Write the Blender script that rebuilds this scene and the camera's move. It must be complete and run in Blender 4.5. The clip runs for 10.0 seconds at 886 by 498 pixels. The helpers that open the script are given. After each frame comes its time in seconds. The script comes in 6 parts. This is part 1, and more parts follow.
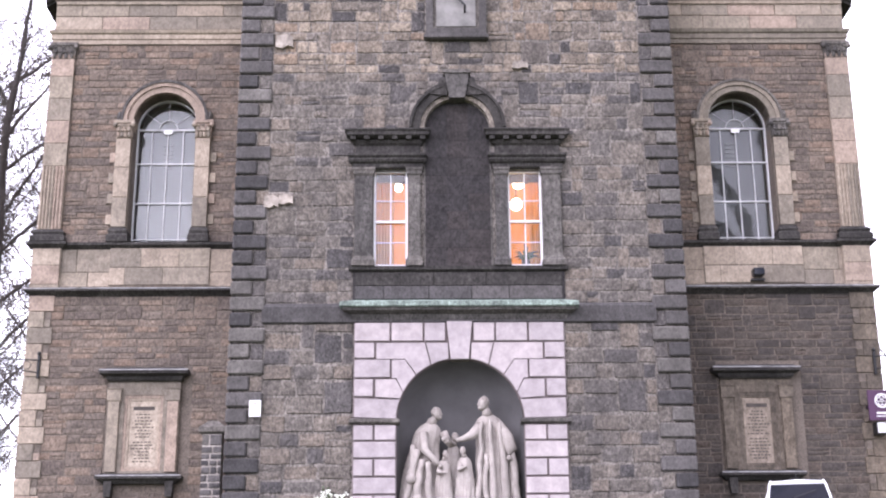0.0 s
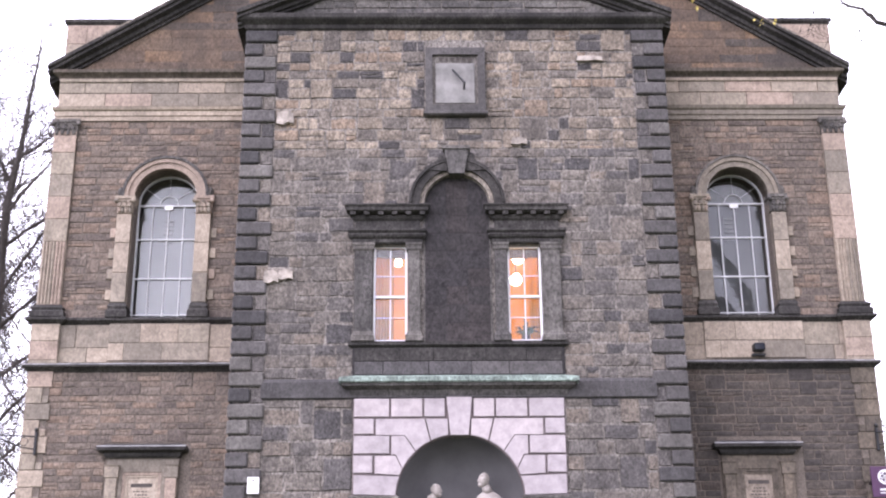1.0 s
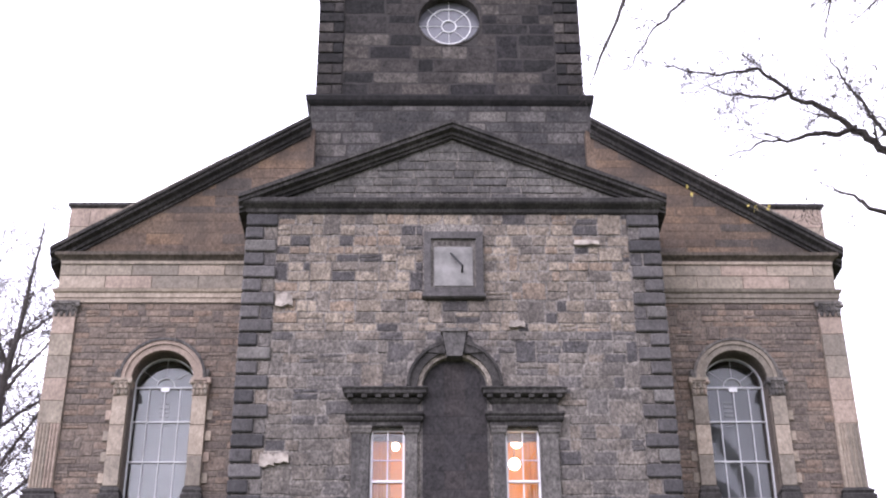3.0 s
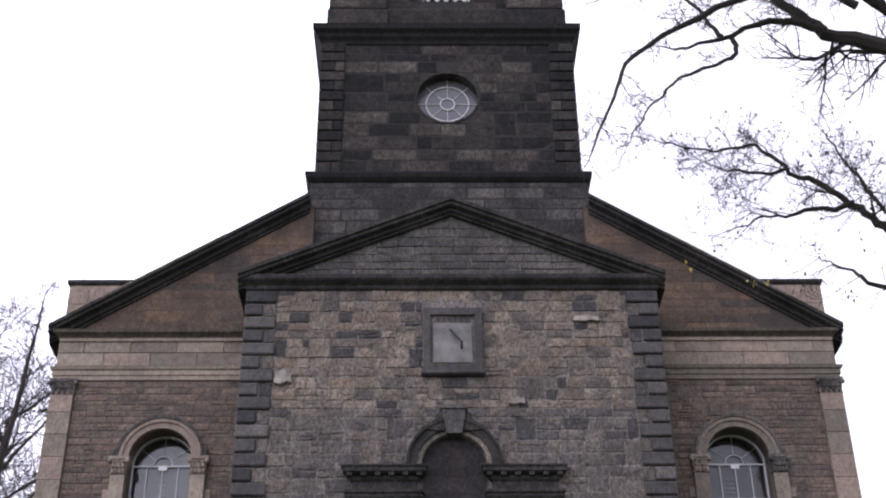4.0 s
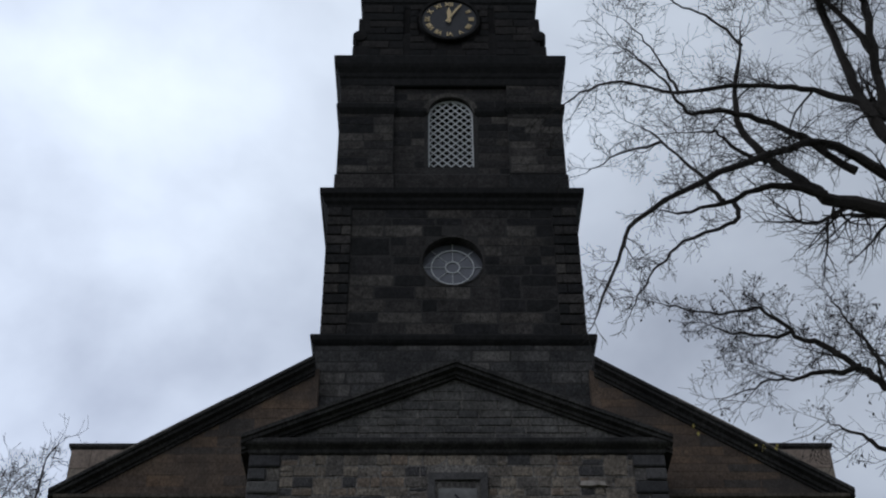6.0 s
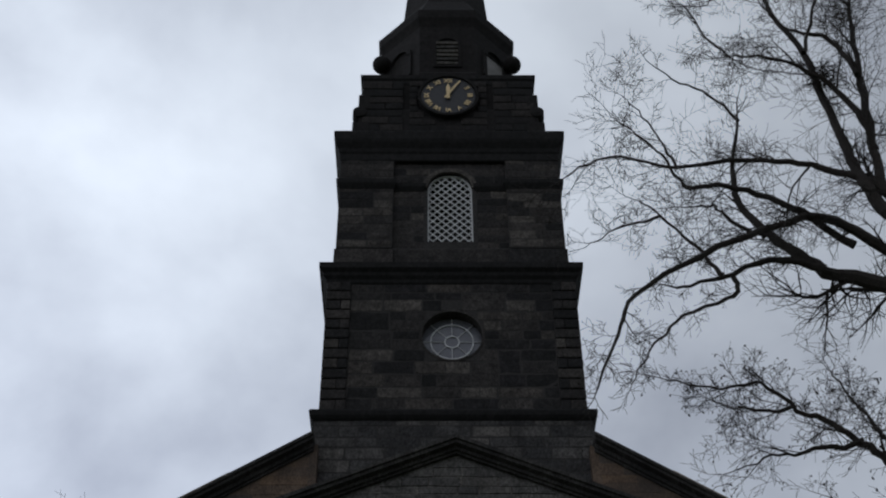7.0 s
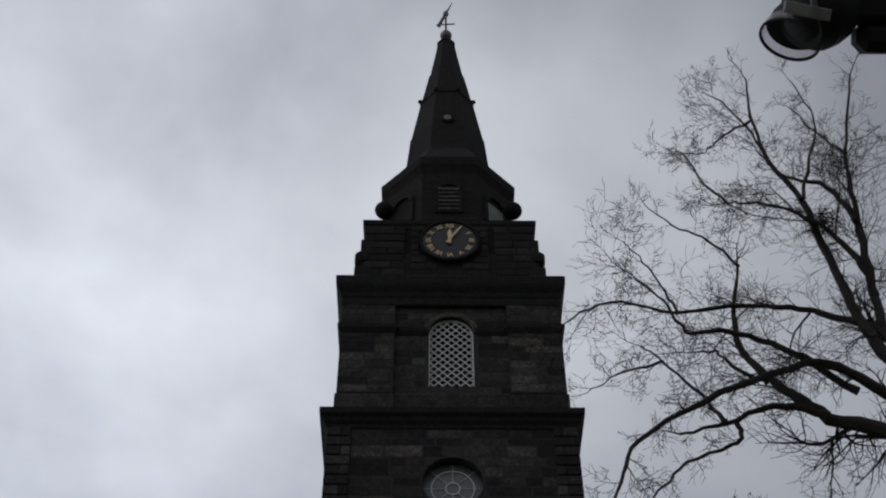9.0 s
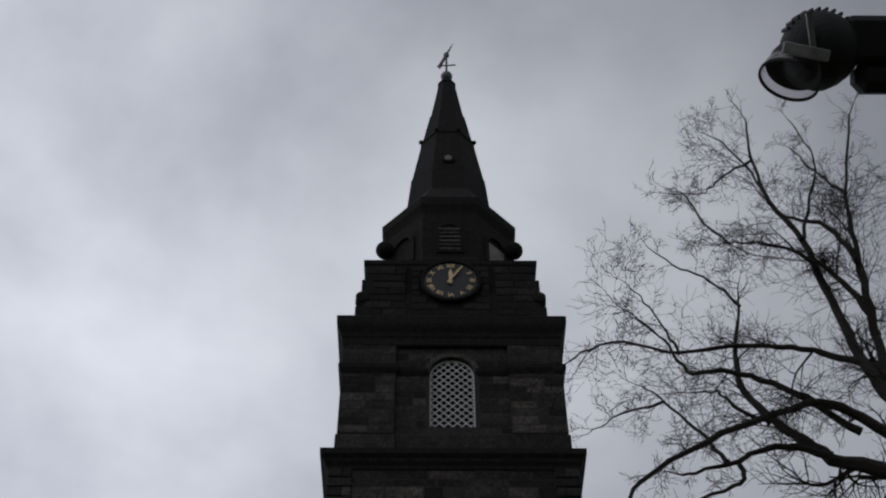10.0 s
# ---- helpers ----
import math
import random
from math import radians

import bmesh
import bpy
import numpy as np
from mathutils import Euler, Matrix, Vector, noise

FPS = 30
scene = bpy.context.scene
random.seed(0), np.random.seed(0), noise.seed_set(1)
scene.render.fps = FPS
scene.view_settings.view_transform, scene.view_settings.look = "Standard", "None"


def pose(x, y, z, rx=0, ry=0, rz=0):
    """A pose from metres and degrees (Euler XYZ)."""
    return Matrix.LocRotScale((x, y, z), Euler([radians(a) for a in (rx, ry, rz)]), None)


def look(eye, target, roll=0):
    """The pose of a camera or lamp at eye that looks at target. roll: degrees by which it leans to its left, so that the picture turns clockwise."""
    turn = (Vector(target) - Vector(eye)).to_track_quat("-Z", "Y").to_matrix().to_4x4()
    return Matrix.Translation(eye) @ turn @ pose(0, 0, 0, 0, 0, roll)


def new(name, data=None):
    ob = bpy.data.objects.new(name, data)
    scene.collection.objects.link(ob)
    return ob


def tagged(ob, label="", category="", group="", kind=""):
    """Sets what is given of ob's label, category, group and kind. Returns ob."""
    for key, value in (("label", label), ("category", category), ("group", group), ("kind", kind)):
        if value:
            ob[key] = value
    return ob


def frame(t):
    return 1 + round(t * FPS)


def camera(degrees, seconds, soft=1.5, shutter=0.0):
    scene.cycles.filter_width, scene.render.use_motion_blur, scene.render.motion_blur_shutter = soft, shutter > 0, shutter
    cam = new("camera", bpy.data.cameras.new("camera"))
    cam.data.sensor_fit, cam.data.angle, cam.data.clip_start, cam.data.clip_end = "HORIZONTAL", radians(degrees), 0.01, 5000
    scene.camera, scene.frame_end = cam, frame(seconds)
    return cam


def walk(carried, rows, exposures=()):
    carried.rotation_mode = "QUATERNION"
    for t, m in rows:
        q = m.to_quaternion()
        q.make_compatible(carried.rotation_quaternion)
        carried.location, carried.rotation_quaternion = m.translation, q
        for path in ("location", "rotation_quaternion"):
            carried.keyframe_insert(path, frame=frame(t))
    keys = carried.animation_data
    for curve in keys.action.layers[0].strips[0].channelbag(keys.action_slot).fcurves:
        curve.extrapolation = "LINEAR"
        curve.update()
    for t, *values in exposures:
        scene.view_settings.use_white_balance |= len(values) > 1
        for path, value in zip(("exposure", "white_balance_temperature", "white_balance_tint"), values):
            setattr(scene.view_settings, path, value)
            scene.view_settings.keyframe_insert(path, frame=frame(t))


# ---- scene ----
EYE = (-0.66, -27.0, -1.85)
cam = camera(37.1, 10.0, soft=2.1)
# seconds, yaw, pitch, roll: the camera stands still and tilts up
TILTS = [
    (0.0, -0.70, 17.14, -0.43),
    (0.5, -0.71, 18.51, -0.43),
    (1.0, -0.74, 20.40, -0.48),
    (1.5, -0.78, 22.33, -0.34),
    (2.0, -0.82, 24.53, -0.25),
    (2.5, -0.85, 26.49, -0.26),
    (4.0, -0.97, 31.62, -0.57),
    (4.5, -0.95, 33.17, -0.59),
    (5.0, -0.92, 35.00, -0.50),
    (5.5, -0.85, 36.60, -0.36),
    (6.0, -0.77, 38.68, -0.43),
    (7.5, -0.88, 43.31, -0.59),
    (8.0, -0.88, 44.84, -0.51),
    (8.5, -0.87, 46.41, -0.35),
    (9.0, -0.83, 48.17, -0.33),
    (9.5, -0.75, 49.17, -0.38),
    (10.0, -0.79, 49.91, -0.36),
]
STOPS = [
    (0.0, 2.05, 6350, 28), (2.5, 2.1, 6350, 29), (4.0, 0.75, 6250, 26), (4.5, 0.4, 6250, 24), (5.0, -0.22, 6150, 19),
    (5.5, -0.7, 6000, 13), (6.0, -0.95, 5900, 11), (7.5, -1.1, 6200, 11), (10.0, -1.35, 6350, 14),
]
walk(cam, [(t, pose(*EYE, 0, 0, yaw) @ pose(0, 0, 0, 90 + pitch) @ pose(0, 0, 0, 0, 0, roll)) for t, yaw, pitch, roll in TILTS], STOPS)

# ---- world and sun ----
world = bpy.data.worlds.new("overcast_sky")
scene.world = world
world.use_nodes = True
wn, wl = world.node_tree.nodes, world.node_tree.links
wn.clear()


def sky_node(kind, **values):
    nd = wn.new(kind)
    for k, v in values.items():
        nd.inputs[k].default_value = v
    return nd


w_out, w_bg = wn.new("ShaderNodeOutputWorld"), sky_node("ShaderNodeBackground", Strength=0.1)
w_sky = wn.new("ShaderNodeTexSky")
w_sky.sky_type, w_sky.sun_disc = "NISHITA", False
w_sky.sun_elevation, w_sky.sun_rotation = radians(28), radians(-60)
w_co = wn.new("ShaderNodeTexCoord")
w_map = sky_node("ShaderNodeMapping", Scale=(1.6, 1.6, 1.9), Location=(0.9, 0.35, 0.4))
w_noise = sky_node("ShaderNodeTexNoise", Scale=1.9, Detail=7.0, Roughness=0.5, Distortion=0.12)
w_ramp = wn.new("ShaderNodeValToRGB")
el = w_ramp.color_ramp.elements
el[0].position, el[0].color = 0.32, (6.6, 7.0, 7.9, 1)
el[1].position, el[1].color = 0.7, (15.5, 16.3, 17.0, 1)
w_mix = sky_node("ShaderNodeMixRGB", Fac=0.9)
# the cloud is thinner, and brighter, towards the hidden sun
w_sep, w_side = wn.new("ShaderNodeSeparateXYZ"), wn.new("ShaderNodeMapRange")
w_side.interpolation_type = "SMOOTHSTEP"
for k, v in (("From Min", -0.4), ("From Max", 0.4), ("To Min", 1.52), ("To Max", 0.76)):
    w_side.inputs[k].default_value = v
w_mul = wn.new("ShaderNodeMixRGB")
w_mul.blend_type = "MULTIPLY"
w_mul.inputs[0].default_value = 1.0
wl.new(w_co.outputs["Generated"], w_map.inputs["Vector"])
wl.new(w_co.outputs["Generated"], w_sep.inputs[0])
wl.new(w_sep.outputs["X"], w_side.inputs["Value"])
wl.new(w_map.outputs[0], w_noise.inputs["Vector"])
wl.new(w_noise.outputs["Fac"], w_ramp.inputs[0])
wl.new(w_sky.outputs[0], w_mix.inputs[1])
wl.new(w_ramp.outputs[0], w_mix.inputs[2])
wl.new(w_mix.outputs[0], w_mul.inputs[1])
wl.new(w_side.outputs[0], w_mul.inputs[2])
# and darker in the unseen sky behind the camera, to dim the front walls
w_behind, w_mul2 = wn.new("ShaderNodeMapRange"), wn.new("ShaderNodeMixRGB")
w_behind.interpolation_type, w_mul2.blend_type = "SMOOTHSTEP", "MULTIPLY"
for k, v in (("From Min", -0.35), ("From Max", 0.25), ("To Min", 0.6), ("To Max", 1.0)):
    w_behind.inputs[k].default_value = v
w_mul2.inputs[0].default_value = 1.0
wl.new(w_sep.outputs["Y"], w_behind.inputs["Value"])
wl.new(w_mul.outputs[0], w_mul2.inputs[1])
wl.new(w_behind.outputs[0], w_mul2.inputs[2])
w_low, w_mul3 = wn.new("ShaderNodeMapRange"), wn.new("ShaderNodeMixRGB")
w_mul3.blend_type = "MULTIPLY"
for k, v in (("From Min", 0.4), ("From Max", 0.85), ("To Min", 1.22), ("To Max", 0.84)):
    w_low.inputs[k].default_value = v
w_mul3.inputs[0].default_value = 1.0
wl.new(w_sep.outputs["Z"], w_low.inputs["Value"])
wl.new(w_mul2.outputs[0], w_mul3.inputs[1])
wl.new(w_low.outputs[0], w_mul3.inputs[2])
wl.new(w_mul3.outputs[0], w_bg.inputs["Color"])
wl.new(w_bg.outputs[0], w_out.inputs[0])
sun = new("sun", bpy.data.lights.new("sun", "SUN"))
sun.data.energy, sun.data.angle, sun.data.color = 0.31, radians(40), (1.0, 0.97, 0.93)
sun.matrix_world = look((-20, -30, 40), (0, 0, 5))

# ---- materials ----
def nodes_of(name):
    m = bpy.data.materials.new(name)
    m.use_nodes = True
    nt = m.node_tree
    return m, nt.nodes, nt.links, nt.nodes["Principled BSDF"]


def noise_at(n, l, scale, detail=5, stretch=(1, 1, 1), rough=0.55, shift=0.0):
    """A noise in world metres: scale is cells a metre."""
    geo, mp, tx = n.new("ShaderNodeNewGeometry"), n.new("ShaderNodeMapping"), n.new("ShaderNodeTexNoise")
    mp.inputs["Scale"].default_value = stretch
    mp.inputs["Location"].default_value = (shift, shift * 0.7, shift * 1.3)
    tx.inputs["Scale"].default_value, tx.inputs["Detail"].default_value, tx.inputs["Roughness"].default_value = scale, detail, rough
    l.new(geo.outputs["Position"], mp.inputs["Vector"])
    l.new(mp.outputs[0], tx.inputs["Vector"])
    return tx.outputs["Fac"]


def ramp(n, l, src, stops, mode="LINEAR"):
    r = n.new("ShaderNodeValToRGB")
    r.color_ramp.interpolation = mode
    e = r.color_ramp.elements
    while len(e) < len(stops):
        e.new(0.5)
    for el, (p, c) in zip(e, stops):
        el.position, el.color = p, ((c, c, c, 1) if isinstance(c, (int, float)) else (*c, 1))
    l.new(src, r.inputs[0])
    return r.outputs[0]


def mixc(n, l, kind, fac, a, b):
    x = n.new("ShaderNodeMixRGB")
    x.blend_type = kind
    for i, v in enumerate((fac, a, b)):
        if hasattr(v, "is_linked"):
            l.new(v, x.inputs[i])
        else:
            x.inputs[i].default_value = v if isinstance(v, (int, float)) else (*v, 1)
    return x.outputs[0]


def stone_material(name, colours, run_scale=1.6, soot=(0.025, 0.024, 0.024), sooty=0.5, grain=14.0, bump=0.5, rough=0.9, streak=0.4, dist=0.02, pits=0.75, crust=0.0, fleck=0.0):
    """Weathered stone: each block takes one of the colours; soot in patches and streaks; grain and pitting."""
    m, n, l, bs = nodes_of(name)
    oi, geo, add, fr = n.new("ShaderNodeObjectInfo"), n.new("ShaderNodeNewGeometry"), n.new("ShaderNodeMath"), n.new("ShaderNodeMath")
    fr.operation = "FRACT"
    l.new(oi.outputs["Random"], add.inputs[0])
    l.new(geo.outputs["Random Per Island"], add.inputs[1])
    l.new(add.outputs[0], fr.inputs[0])
    k = len(colours)
    base = ramp(n, l, fr.outputs[0], [(i / k, c) for i, c in enumerate(colours)], "CONSTANT")
    mott = ramp(n, l, noise_at(n, l, grain * 0.6, 6, rough=0.65), [(0.3, 0.8), (0.7, 1.2)])
    base = mixc(n, l, "MULTIPLY", 1.0, base, mott)
    pit = ramp(n, l, noise_at(n, l, grain * 1.9, 6, stretch=(1.0, 1.0, 0.7), rough=0.75, shift=5.3), [(0.36, 0.45), (0.5, 1.0), (0.66, 1.5)])
    base = mixc(n, l, "MULTIPLY", pits, base, pit)
    if crust:
        # a dark weathered skin, broken off in sharp-edged patches, and another grain of wear at half the size
        skin = ramp(n, l, noise_at(n, l, 2.3, 8, stretch=(1, 1, 1.25), rough=0.7, shift=11.0), [(0.4, 0.5), (0.5, 1.0), (0.62, 1.18)])
        base = mixc(n, l, "MULTIPLY", crust, base, skin)
        skin = ramp(n, l, noise_at(n, l, 17.0, 6, stretch=(1.2, 1.2, 0.75), rough=0.78, shift=19.0), [(0.42, 0.5), (0.5, 1.0), (0.6, 1.35)])
        base = mixc(n, l, "MULTIPLY", min(1.0, crust * 1.5), base, skin)
    if fleck:
        # pale tooling marks and chips
        chip = ramp(n, l, noise_at(n, l, 24.0, 5, stretch=(1.4, 1.4, 0.5), rough=0.7, shift=23.0), [(0.58, 0.0), (0.64, 1.0)])
        base = mixc(n, l, "MIX", mixc(n, l, "MULTIPLY", 1.0, chip, (fleck, fleck, fleck)), base, (0.42, 0.38, 0.35))
    wide = ramp(n, l, noise_at(n, l, 0.55, 5, rough=0.6, shift=3.1), [(0.38, 0.0), (0.66, 1.0)])
    run = ramp(n, l, noise_at(n, l, run_scale, 4, stretch=(1, 1, 0.16), shift=7.7), [(0.45, 0.0), (0.72, 1.0)])
    s1 = mixc(n, l, "MIX", streak, wide, run)
    fac = n.new("ShaderNodeMath")
    fac.operation = "MULTIPLY"
    l.new(s1, fac.inputs[0])
    fac.inputs[1].default_value = sooty
    base = mixc(n, l, "MIX", fac.outputs[0], base, soot)
    l.new(base, bs.inputs["Base Color"])
    bs.inputs["Roughness"].default_value = rough
    bs.inputs["Specular IOR Level"].default_value = 0.2
    bp = n.new("ShaderNodeBump")
    bp.inputs["Strength"].default_value, bp.inputs["Distance"].default_value = bump, dist
    l.new(noise_at(n, l, grain * 1.3, 7, rough=0.7, shift=1.3), bp.inputs["Height"])
    l.new(bp.outputs[0], bs.inputs["Normal"])
    return m


def plain_material(name, colour, rough=0.6, metal=0.0, grain=6.0, vary=0.25, bump=0.1, dist=0.01):
    m, n, l, bs = nodes_of(name)
    lo, hi = 1 - vary, 1 + vary
    v = ramp(n, l, noise_at(n, l, grain, 5, rough=0.6), [(0.3, lo), (0.7, hi)])
    l.new(mixc(n, l, "MULTIPLY", 1.0, colour, v), bs.inputs["Base Color"])
    bs.inputs["Roughness"].default_value, bs.inputs["Metallic"].default_value = rough, metal
    bp = n.new("ShaderNodeBump")
    bp.inputs["Strength"].default_value, bp.inputs["Distance"].default_value = bump, dist
    l.new(noise_at(n, l, grain * 4, 5), bp.inputs["Height"])
    l.new(bp.outputs[0], bs.inputs["Normal"])
    return m


def glowing(name, colour, strength):
    m, n, l, bs = nodes_of(name)
    bs.inputs["Base Color"].default_value = (*colour, 1)
    bs.inputs["Emission Color"].default_value = (*colour, 1)
    bs.inputs["Emission Strength"].default_value = strength
    return m


def glass_material(name, tint=(0.9, 0.93, 0.95), rough=0.02):
    m, n, l, bs = nodes_of(name)
    bs.inputs["Base Color"].default_value = (*tint, 1)
    bs.inputs["Roughness"].default_value, bs.inputs["IOR"].default_value = rough, 1.5
    bs.inputs["Transmission Weight"].default_value = 1.0
    bp = n.new("ShaderNodeBump")
    bp.inputs["Strength"].default_value, bp.inputs["Distance"].default_value = 0.15, 0.01
    l.new(noise_at(n, l, 2.5, 2), bp.inputs["Height"])
    l.new(bp.outputs[0], bs.inputs["Normal"])
    return m


M_BAY = stone_material("bay_rubble", [(0.178, 0.157, 0.138), (0.15, 0.136, 0.126), (0.197, 0.171, 0.148), (0.132, 0.12, 0.114), (0.165, 0.147, 0.132), (0.115, 0.106, 0.104), (0.21, 0.176, 0.147), (0.085, 0.08, 0.081), (0.16, 0.141, 0.124)], sooty=0.55, soot=(0.055, 0.05, 0.05), grain=9, bump=0.9, dist=0.03, crust=0.5, fleck=0.4)
M_BAYTOP = stone_material("tan_rubble", [(0.25, 0.207, 0.165), (0.195, 0.167, 0.142), (0.285, 0.234, 0.185), (0.15, 0.131, 0.116), (0.225, 0.187, 0.152), (0.075, 0.07, 0.071), (0.26, 0.197, 0.149), (0.21, 0.177, 0.148), (0.32, 0.265, 0.21)], sooty=0.55, soot=(0.065, 0.058, 0.055), grain=9, bump=0.9, dist=0.03, crust=0.52, fleck=0.38)
M_QUOIN = stone_material("sooty_quoin", [(0.125, 0.116, 0.115), (0.085, 0.08, 0.081), (0.15, 0.139, 0.131), (0.1, 0.093, 0.092), (0.062, 0.059, 0.061)], sooty=0.45, grain=8, bump=0.4, crust=0.3, fleck=0.08, pits=0.4)
M_MORTAR = stone_material("mortar", [(0.245, 0.22, 0.2)], sooty=0.5, grain=18, bump=0.6, crust=0.7)
M_TMORTAR = stone_material("dark_mortar", [(0.05, 0.046, 0.044)], sooty=0.5, grain=18, bump=0.6)
M_WING = stone_material("brown_rubble", [(0.195, 0.152, 0.124), (0.17, 0.138, 0.116), (0.222, 0.169, 0.134), (0.152, 0.124, 0.106), (0.187, 0.148, 0.122), (0.212, 0.155, 0.12), (0.132, 0.107, 0.093)], sooty=0.35, soot=(0.07, 0.059, 0.054), grain=10, bump=0.8, streak=0.25, crust=0.4, fleck=0.15)
M_WMORTAR = stone_material("pale_mortar", [(0.165, 0.138, 0.117)], sooty=0.3, grain=18, bump=0.6)
# Darker copy of brown_rubble: the right wall's shade put into the colour, plus soot.
M_WING_SHADE = stone_material("shaded_rubble", [(0.095, 0.08, 0.069), (0.082, 0.07, 0.063), (0.105, 0.087, 0.074), (0.071, 0.061, 0.056), (0.087, 0.073, 0.064), (0.098, 0.077, 0.064)], sooty=0.7, grain=10, bump=0.8, soot=(0.04, 0.037, 0.037), streak=0.4, crust=0.4, fleck=0.08)
M_GABLE = stone_material("gable_ashlar", [(0.155, 0.11, 0.08), (0.11, 0.087, 0.072), (0.2, 0.132, 0.087), (0.095, 0.079, 0.069), (0.165, 0.115, 0.083), (0.13, 0.094, 0.072)], sooty=0.8, grain=7, bump=0.4, soot=(0.052, 0.046, 0.044), streak=0.25, pits=0.4, crust=0.4, fleck=0.12)
M_DRESS = stone_material("cream_dressing", [(0.335, 0.275, 0.22), (0.27, 0.23, 0.188), (0.385, 0.318, 0.255), (0.22, 0.19, 0.157), (0.35, 0.272, 0.222), (0.295, 0.25, 0.2)], sooty=0.45, grain=7, bump=0.25, soot=(0.12, 0.104, 0.092), pits=0.4, streak=0.5, crust=0.22)
M_BLACK = stone_material("blackened_moulding", [(0.066, 0.061, 0.058)], sooty=0.95, grain=6, bump=0.4, soot=(0.022, 0.021, 0.021), streak=0.3, crust=0.6, fleck=0.06)
M_GREY = stone_material("grey_dressing", [(0.14, 0.129, 0.12), (0.105, 0.098, 0.094), (0.165, 0.15, 0.137)], sooty=0.7, grain=6, bump=0.3, crust=0.45, fleck=0.12)
M_INFILL = stone_material("dark_infill", [(0.046, 0.041, 0.042), (0.054, 0.046, 0.046), (0.042, 0.038, 0.04)], sooty=0.5, grain=6, bump=0.3, crust=0.4, fleck=0.03)
M_TOWER = stone_material("tower_ashlar", [(0.046, 0.041, 0.039), (0.03, 0.028, 0.028), (0.066, 0.058, 0.054), (0.022, 0.021, 0.021), (0.042, 0.038, 0.037), (0.105, 0.093, 0.083), (0.027, 0.025, 0.026), (0.055, 0.049, 0.046), (0.078, 0.068, 0.061)], sooty=0.6, grain=5, bump=0.35, soot=(0.012, 0.012, 0.012), crust=0.5, fleck=0.03)
M_TYMP = stone_material("base_ashlar", [(0.1, 0.093, 0.088), (0.075, 0.071, 0.069), (0.14, 0.128, 0.117), (0.05, 0.048, 0.048)], sooty=0.75, streak=0.7, grain=6, bump=0.4, crust=0.5, fleck=0.08)
M_PED = stone_material("pediment_face", [(0.15, 0.14, 0.131), (0.135, 0.127, 0.12), (0.165, 0.152, 0.14), (0.12, 0.113, 0.109)], sooty=0.6, streak=0.5, grain=6, bump=0.4, crust=0.5, fleck=0.12)
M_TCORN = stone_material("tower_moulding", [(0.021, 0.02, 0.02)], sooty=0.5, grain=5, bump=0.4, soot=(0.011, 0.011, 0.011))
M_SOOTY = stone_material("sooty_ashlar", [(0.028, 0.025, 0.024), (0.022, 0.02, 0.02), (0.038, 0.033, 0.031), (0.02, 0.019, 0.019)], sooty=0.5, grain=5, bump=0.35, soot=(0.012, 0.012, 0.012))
M_BAR = plain_material("glazing_paint", (0.58, 0.58, 0.6), 0.5, vary=0.12)
M_REFLECT = plain_material("reflection_grey", (0.13, 0.13, 0.132), 0.9, vary=0.1, grain=2.0)
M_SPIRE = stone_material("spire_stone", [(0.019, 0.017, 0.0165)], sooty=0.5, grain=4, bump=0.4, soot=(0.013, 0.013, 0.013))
M_PINK = stone_material("painted_surround", [(0.39, 0.345, 0.357), (0.42, 0.37, 0.378), (0.36, 0.32, 0.332)], sooty=0.1, grain=7, bump=0.12, rough=0.7, soot=(0.25, 0.2, 0.2), pits=0.12, streak=0.7)
M_PINKJ = plain_material("surround_joint", (0.16, 0.13, 0.13), 0.9)
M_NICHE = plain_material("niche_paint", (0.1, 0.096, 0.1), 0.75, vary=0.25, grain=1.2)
M_MARBLE = stone_material("statue_marble", [(0.4, 0.36, 0.335)], sooty=0.5, grain=7, bump=0.1, rough=0.6, soot=(0.15, 0.132, 0.12), streak=0.7, pits=0.2)
M_COPPER = stone_material("verdigris", [(0.27, 0.34, 0.3)], sooty=1.0, grain=12, bump=0.2, soot=(0.05, 0.055, 0.05), pits=0.9, streak=0.6, run_scale=4.0, crust=0.5)
M_SUNDIAL = plain_material("sundial_slab", (0.2, 0.192, 0.185), 0.8, grain=3.0, vary=0.35)
M_WHITE = plain_material("white_paint", (0.78, 0.77, 0.78), 0.5, vary=0.08)
M_PATCH = plain_material("bare_plaster", (0.32, 0.28, 0.245), 0.9, vary=0.5)
M_LATTICE = plain_material("lattice_paint", (0.72, 0.72, 0.72), 0.6, vary=0.15)
M_GLASS = glass_material("window_glass", (0.86, 0.89, 0.9))
M_DARK = plain_material("interior_shade", (0.012, 0.012, 0.013), 0.9)
M_ROOM = plain_material("warm_plaster", (0.76, 0.47, 0.12), 0.8, vary=0.12, grain=1.5)
M_CURTAIN = plain_material("orange_curtain", (0.7, 0.4, 0.09), 0.9, vary=0.12, grain=3.0)
c_nt = M_CURTAIN.node_tree
c_tr, c_mx = c_nt.nodes.new("ShaderNodeBsdfTranslucent"), c_nt.nodes.new("ShaderNodeMixShader")
c_tr.inputs["Color"].default_value, c_mx.inputs[0].default_value = (0.88, 0.56, 0.17, 1), 0.6
c_nt.links.new(c_nt.nodes["Principled BSDF"].outputs[0], c_mx.inputs[1])
c_nt.links.new(c_tr.outputs[0], c_mx.inputs[2])
c_nt.links.new(c_mx.outputs[0], c_nt.nodes["Material Output"].inputs["Surface"])
M_LAMP = glowing("lamp_glass", (1.0, 0.83, 0.58), 6.0)
